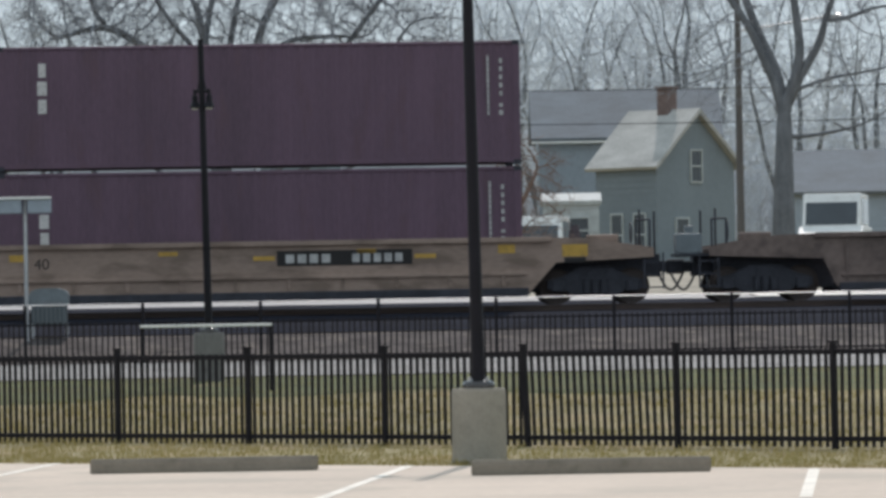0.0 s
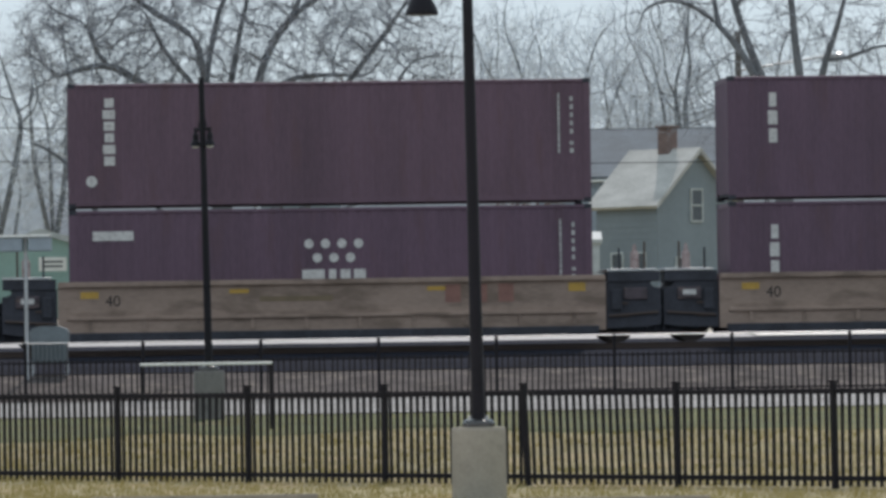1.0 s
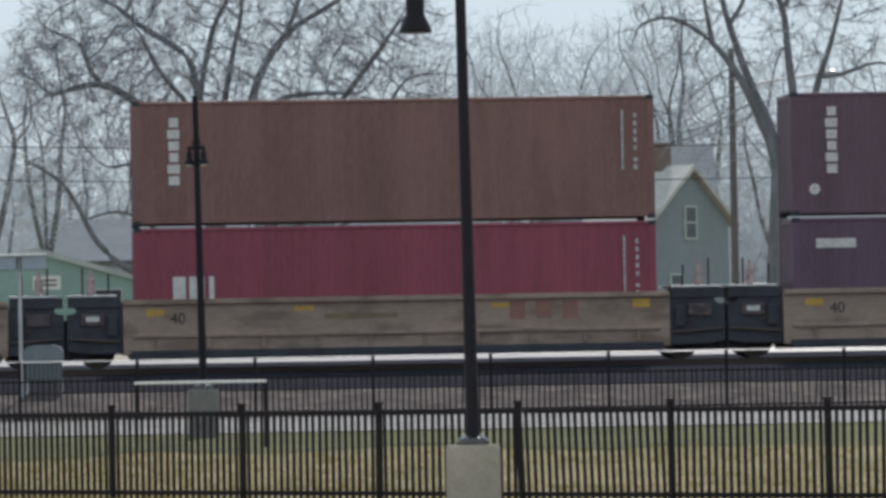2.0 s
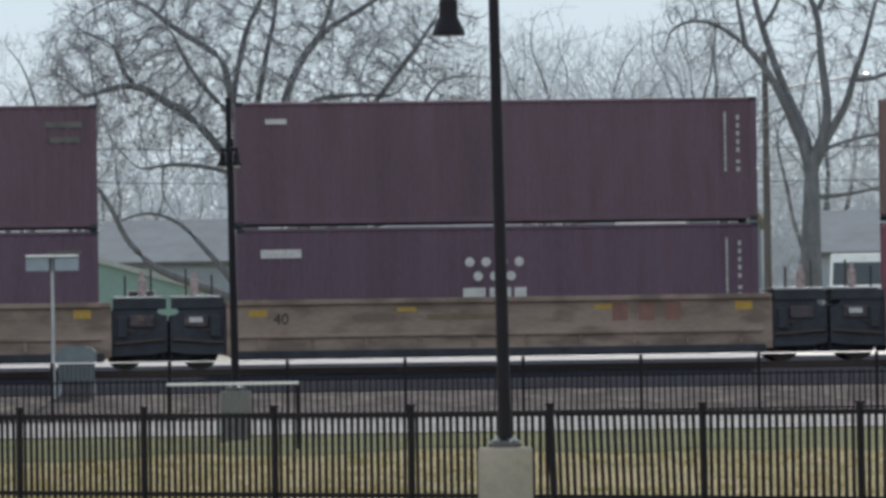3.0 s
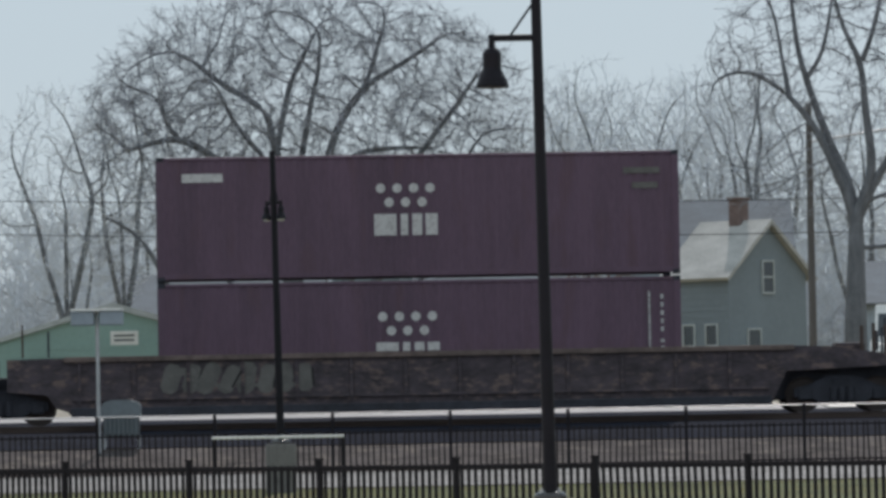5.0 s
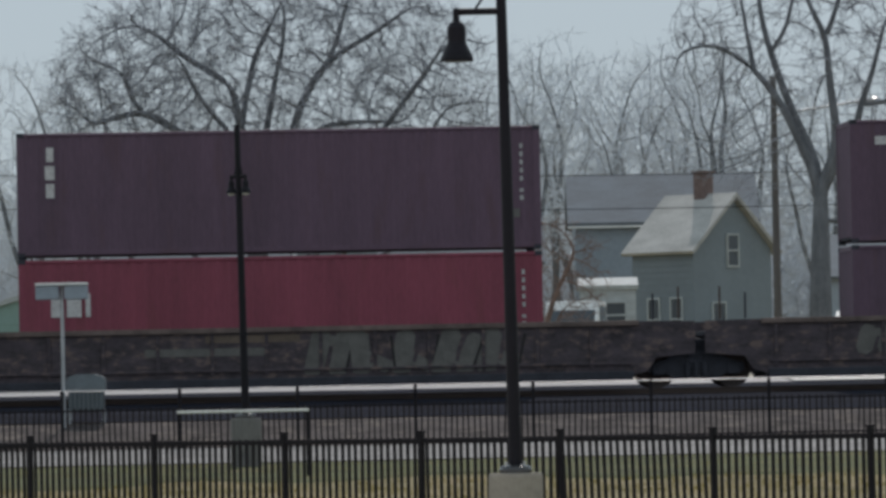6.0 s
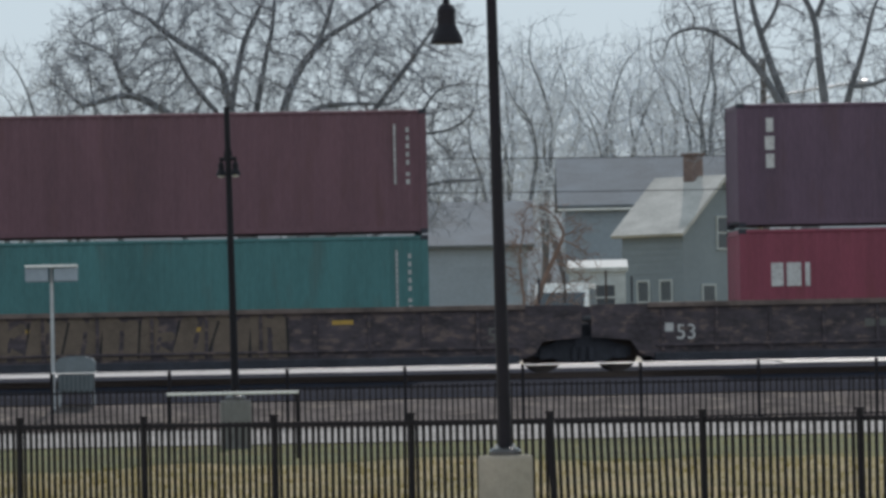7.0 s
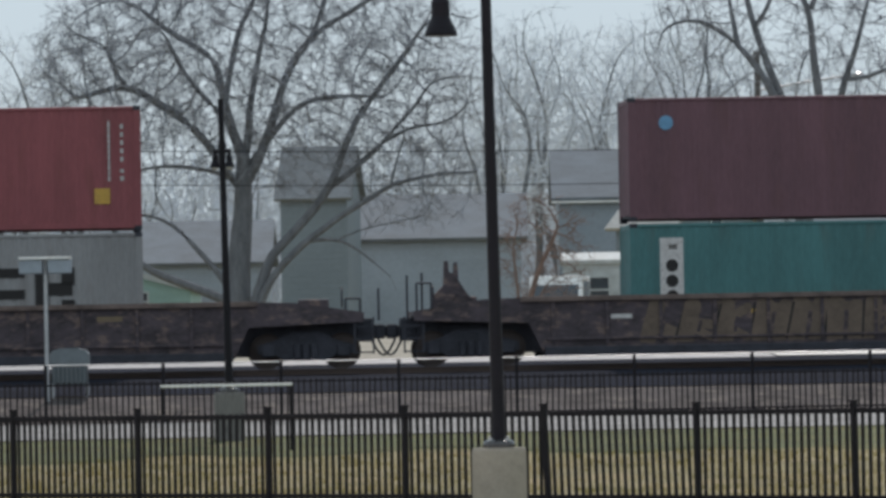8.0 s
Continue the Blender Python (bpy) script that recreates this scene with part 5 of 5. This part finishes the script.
def parked_vehicle(name, label, category, at, long, wide, high, hood):
    """A road vehicle; its nose points along -x. hood: the length of its bonnet."""
    v = thing(name, label, category, at=at)
    x0, x1, belt, y = -long / 2, long / 2, high * 0.56, wide / 2
    body = prism(bmesh.new(), [(x0, 0.3), (x1, 0.3), (x1, belt), (x0 + hood * 0.9, belt), (x0 + 0.12, belt - 0.22), (x0, belt - 0.4)], -y, y)
    bmesh.ops.bevel(body, geom=body.edges[:], offset=0.05, segments=2, affect="EDGES", profile=0.6)
    part("body", body, M["whitepaint"], v, "white painted body")
    cab = prism(bmesh.new(), [(x0 + hood * 0.85, belt - 0.02), (x1 - 0.03, belt - 0.02), (x1 - 0.16, high), (x0 + hood + 0.55, high)], -y + 0.1, y - 0.1)
    bmesh.ops.bevel(cab, geom=cab.edges[:], offset=0.05, segments=2, affect="EDGES", profile=0.6)
    cabin = part("cabin", cab, M["whitepaint"], v)
    for s in (-1, 1):
        for a, b in ((x0 + hood + 0.65, x0 + hood + 1.4), (x0 + hood + 1.5, x1 - 0.35)):
            part("side_window", B(a, b, *sorted((s * (y - 0.106), s * (y - 0.09))), belt + 0.07, high - 0.16, bevel=0.006), M["window"], cabin, "dark side window")
        part("headlight", B(x0 - 0.012, x0 + 0.05, s * (y - 0.3) - 0.16, s * (y - 0.3) + 0.16, belt - 0.55, belt - 0.42, bevel=0.02), M["glasslens"], v)
        for x in (x0 + 0.85, x1 - 0.85):
            wheel = lathe(bmesh.new(), [(0.2, -0.1), (0.33, -0.11), (0.34, -0.05), (0.34, 0.05), (0.33, 0.11), (0.2, 0.1)], 24)
            part("wheel", wheel, M["black"], v, at=pose(x, s * (y - 0.1), 0.34, 90, 0, 0))
    t = (high - belt) / 0.7
    lean = math.degrees(math.atan2(0.55 + hood * 0.15, high - belt))
    part("windscreen", B(-0.012, 0.012, -y + 0.2, y - 0.2, 0.08, 0.62 * t, bevel=0.005), M["window"], cabin, "dark windscreen", at=pose(x0 + hood * 0.85 - 0.005, 0, belt - 0.02, 0, lean, 0))
    part("bumper", B(x0 - 0.06, x0 + 0.1, -y + 0.03, y - 0.03, 0.32, 0.52, bevel=0.03), M["cabinet"], v)
    return v


def build_town():
    y = 224.8
    house(pose(8.97, y, ground_z(y), 0, 0, -43.4), "small grey-green house with a pale shingled roof", 1.6, 2.35, 4.3, 6.3, M["siding"], M["shingle_pale"], True,
          [("e", 0.0, 3.6, 0.6, 1.2), ("s", -0.5, 0.7, 0.55, 1.6), ("s", 0.7, 0.7, 0.55, 1.6), ("e", -0.9, 0.7, 0.7, 1.4)], chimney=(0.15, 0.0, 7.3), over=0.3)
    y = 258.0
    house(pose(8.45, y, ground_z(y)), "large grey house with a dark roof and white gutter", 4.0, 3.6, 6.2, 8.2, M["siding_dark"], M["shingle"], True, [("s", -2.5, 1, 1, 1.6), ("s", 2.5, 1, 1, 1.6)], gutter=True)
    y = 240.0
    house(pose(-5.95, y, ground_z(y), 0, 0, -6), "tall grey house with a dark roof behind bare branches", 1.4, 2.4, 6.0, 8.0, M["siding"], M["shingle_dark"], True, [], over=0.25)
    house(pose(-1.0, 250, ground_z(250)), "long grey house behind bare branches", 3.6, 4.0, 4.3, 6.1, M["hazy_siding"], M["shingle"], True, [])
    house(pose(-14.3, 205, ground_z(205)), "low pale green metal building with a shallow roof", 4.6, 4.0, 1.75, 3.05, M["greenwall"], M["frame_grey"], False, [("s", 2.6, 1.1, 0.9, 0.6)], over=0.15, name="shed")
    house(pose(4.27, 186, ground_z(186)), "small white shed with a flat pale roof", 0.9, 1.0, 2.25, 2.42, M["frame_grey"], M["frame_grey"], True, [("s", 0.2, 1.0, 0.7, 0.8)], over=0.1, name="shed")
    house(pose(-13.5, 262, ground_z(262)), "grey house far behind the tree", 4.5, 4.0, 3.6, 5.4, M["hazy_siding"], M["shingle"], True, [("s", 1, 1, 1, 1.4)])
    house(pose(19.4, 250, ground_z(250)), "grey house with a dark roof behind the tree", 4.0, 4.0, 3.4, 5.1, M["hazy_siding"], M["shingle"], True, [("s", -1.5, 1, 1.2, 1.4)])
    sign = thing("sign_panel", "white sign panel on the pale green wall", "sign", at=pose(-13.9, 200.96, ground_z(205) + 1.75))
    part("panel", B(-0.5, 0.5, 0.0, 0.03, 0, 0.5, bevel=0.008), M["whitepaint"], sign)
    for k in (0.14, 0.3):
        part("text_bar", B(-0.36, 0.36, -0.008, 0.0, k, k + 0.07), M["cabinet"], sign)
    parked_vehicle("parked_van", "white van parked on the dirt verge", "van", pose(12.2, 174.5, ground_z(174.5) + 0.03, 0, 0, 82), 4.9, 1.98, 2.32, 0.75)
    parked_vehicle("parked_car", "white sport utility car parked beside the shed", "car", pose(3.0, 176, ground_z(176) + 0.03, 0, 0, 84), 4.6, 1.86, 1.76, 1.15)
    # utility pole with a street light, and wires
    p = thing("utility_pole", "weathered wooden utility pole with a street light", "utility pole", at=pose(10.0, 188, ground_z(188)))
    part("pole", tube(bmesh.new(), (0, 0, -0.5), (0, 0, 9.3), 0.14, 0.1, seg=12), M["wood_pole"], p)
    bm = bmesh.new()
    tube(bm, (0, 0, 8.0), (3.2, -0.4, 8.45), 0.035, seg=8)
    part("arm", bm, M["steel"], p)
    part("street_light", lathe(bmesh.new(), [(0.06, 0.16), (0.2, 0.1), (0.22, 0.02), (0.12, -0.04)], 16, (3.35, -0.42, 8.38)), M["steel"], p)
    for k, (yy, z0, z1) in enumerate(((188, 7.0, 6.3), (188, 5.9, 5.2))):
        w = Wood()
        pts = [Vector((-30 + 60 * i / 24, yy + k, z0 + ground_z(188) + (z1 - z0) * i / 24 - 0.5 * math.sin(math.pi * i / 24))) for i in range(25)]
        w.limb(pts, [0.018] * 25, 4)
        tagged(new("overhead_wire", w.mesh("overhead_wire", M["black"])), "thin black overhead wire", "wire", "overhead wires")
    # low tangle of far woods
    rnd = random.Random(5)
    w = Wood()
    for k in range(1100):
        x = rnd.uniform(-34, 34)
        yy = rnd.uniform(335, 365)
        h = rnd.uniform(5, 13) + 2.5 * noise.noise((x * 0.2, 0, 7))
        pts = [Vector((x, yy, ground_z(yy)))]
        d = Vector((rnd.gauss(0, 0.22), 0, 1))
        for i in range(6):
            d = (d + Vector((rnd.gauss(0, 0.25), 0, 0.1))).normalized()
            pts.append(pts[-1] + d * h / 6)
            if i:
                for s in range(4):
                    e = (d + Vector((rnd.gauss(0, 0.8), rnd.gauss(0, 0.3), 0.1))).normalized()
                    m = pts[-1] + e * rnd.uniform(0.5, 1.3)
                    w.limb([pts[-1], m, m + (e + Vector((rnd.gauss(0, 0.5), 0, 0.3))).normalized() * rnd.uniform(0.4, 1.0)], [0.035, 0.028, 0.016], 3)
        w.limb(pts, [0.09 * (1 - 0.14 * i) for i in range(7)], 3)
    tagged(new("far_woods", w.mesh("far_woods", M["hazy_twig"])), "hazy grey woods far behind the town", "woods", kind="stuff")


build_ground()
build_track()
build_town()
build_trees()
build_train()
build_near_things()
build_far_fence()
build_near_fence()
motions()
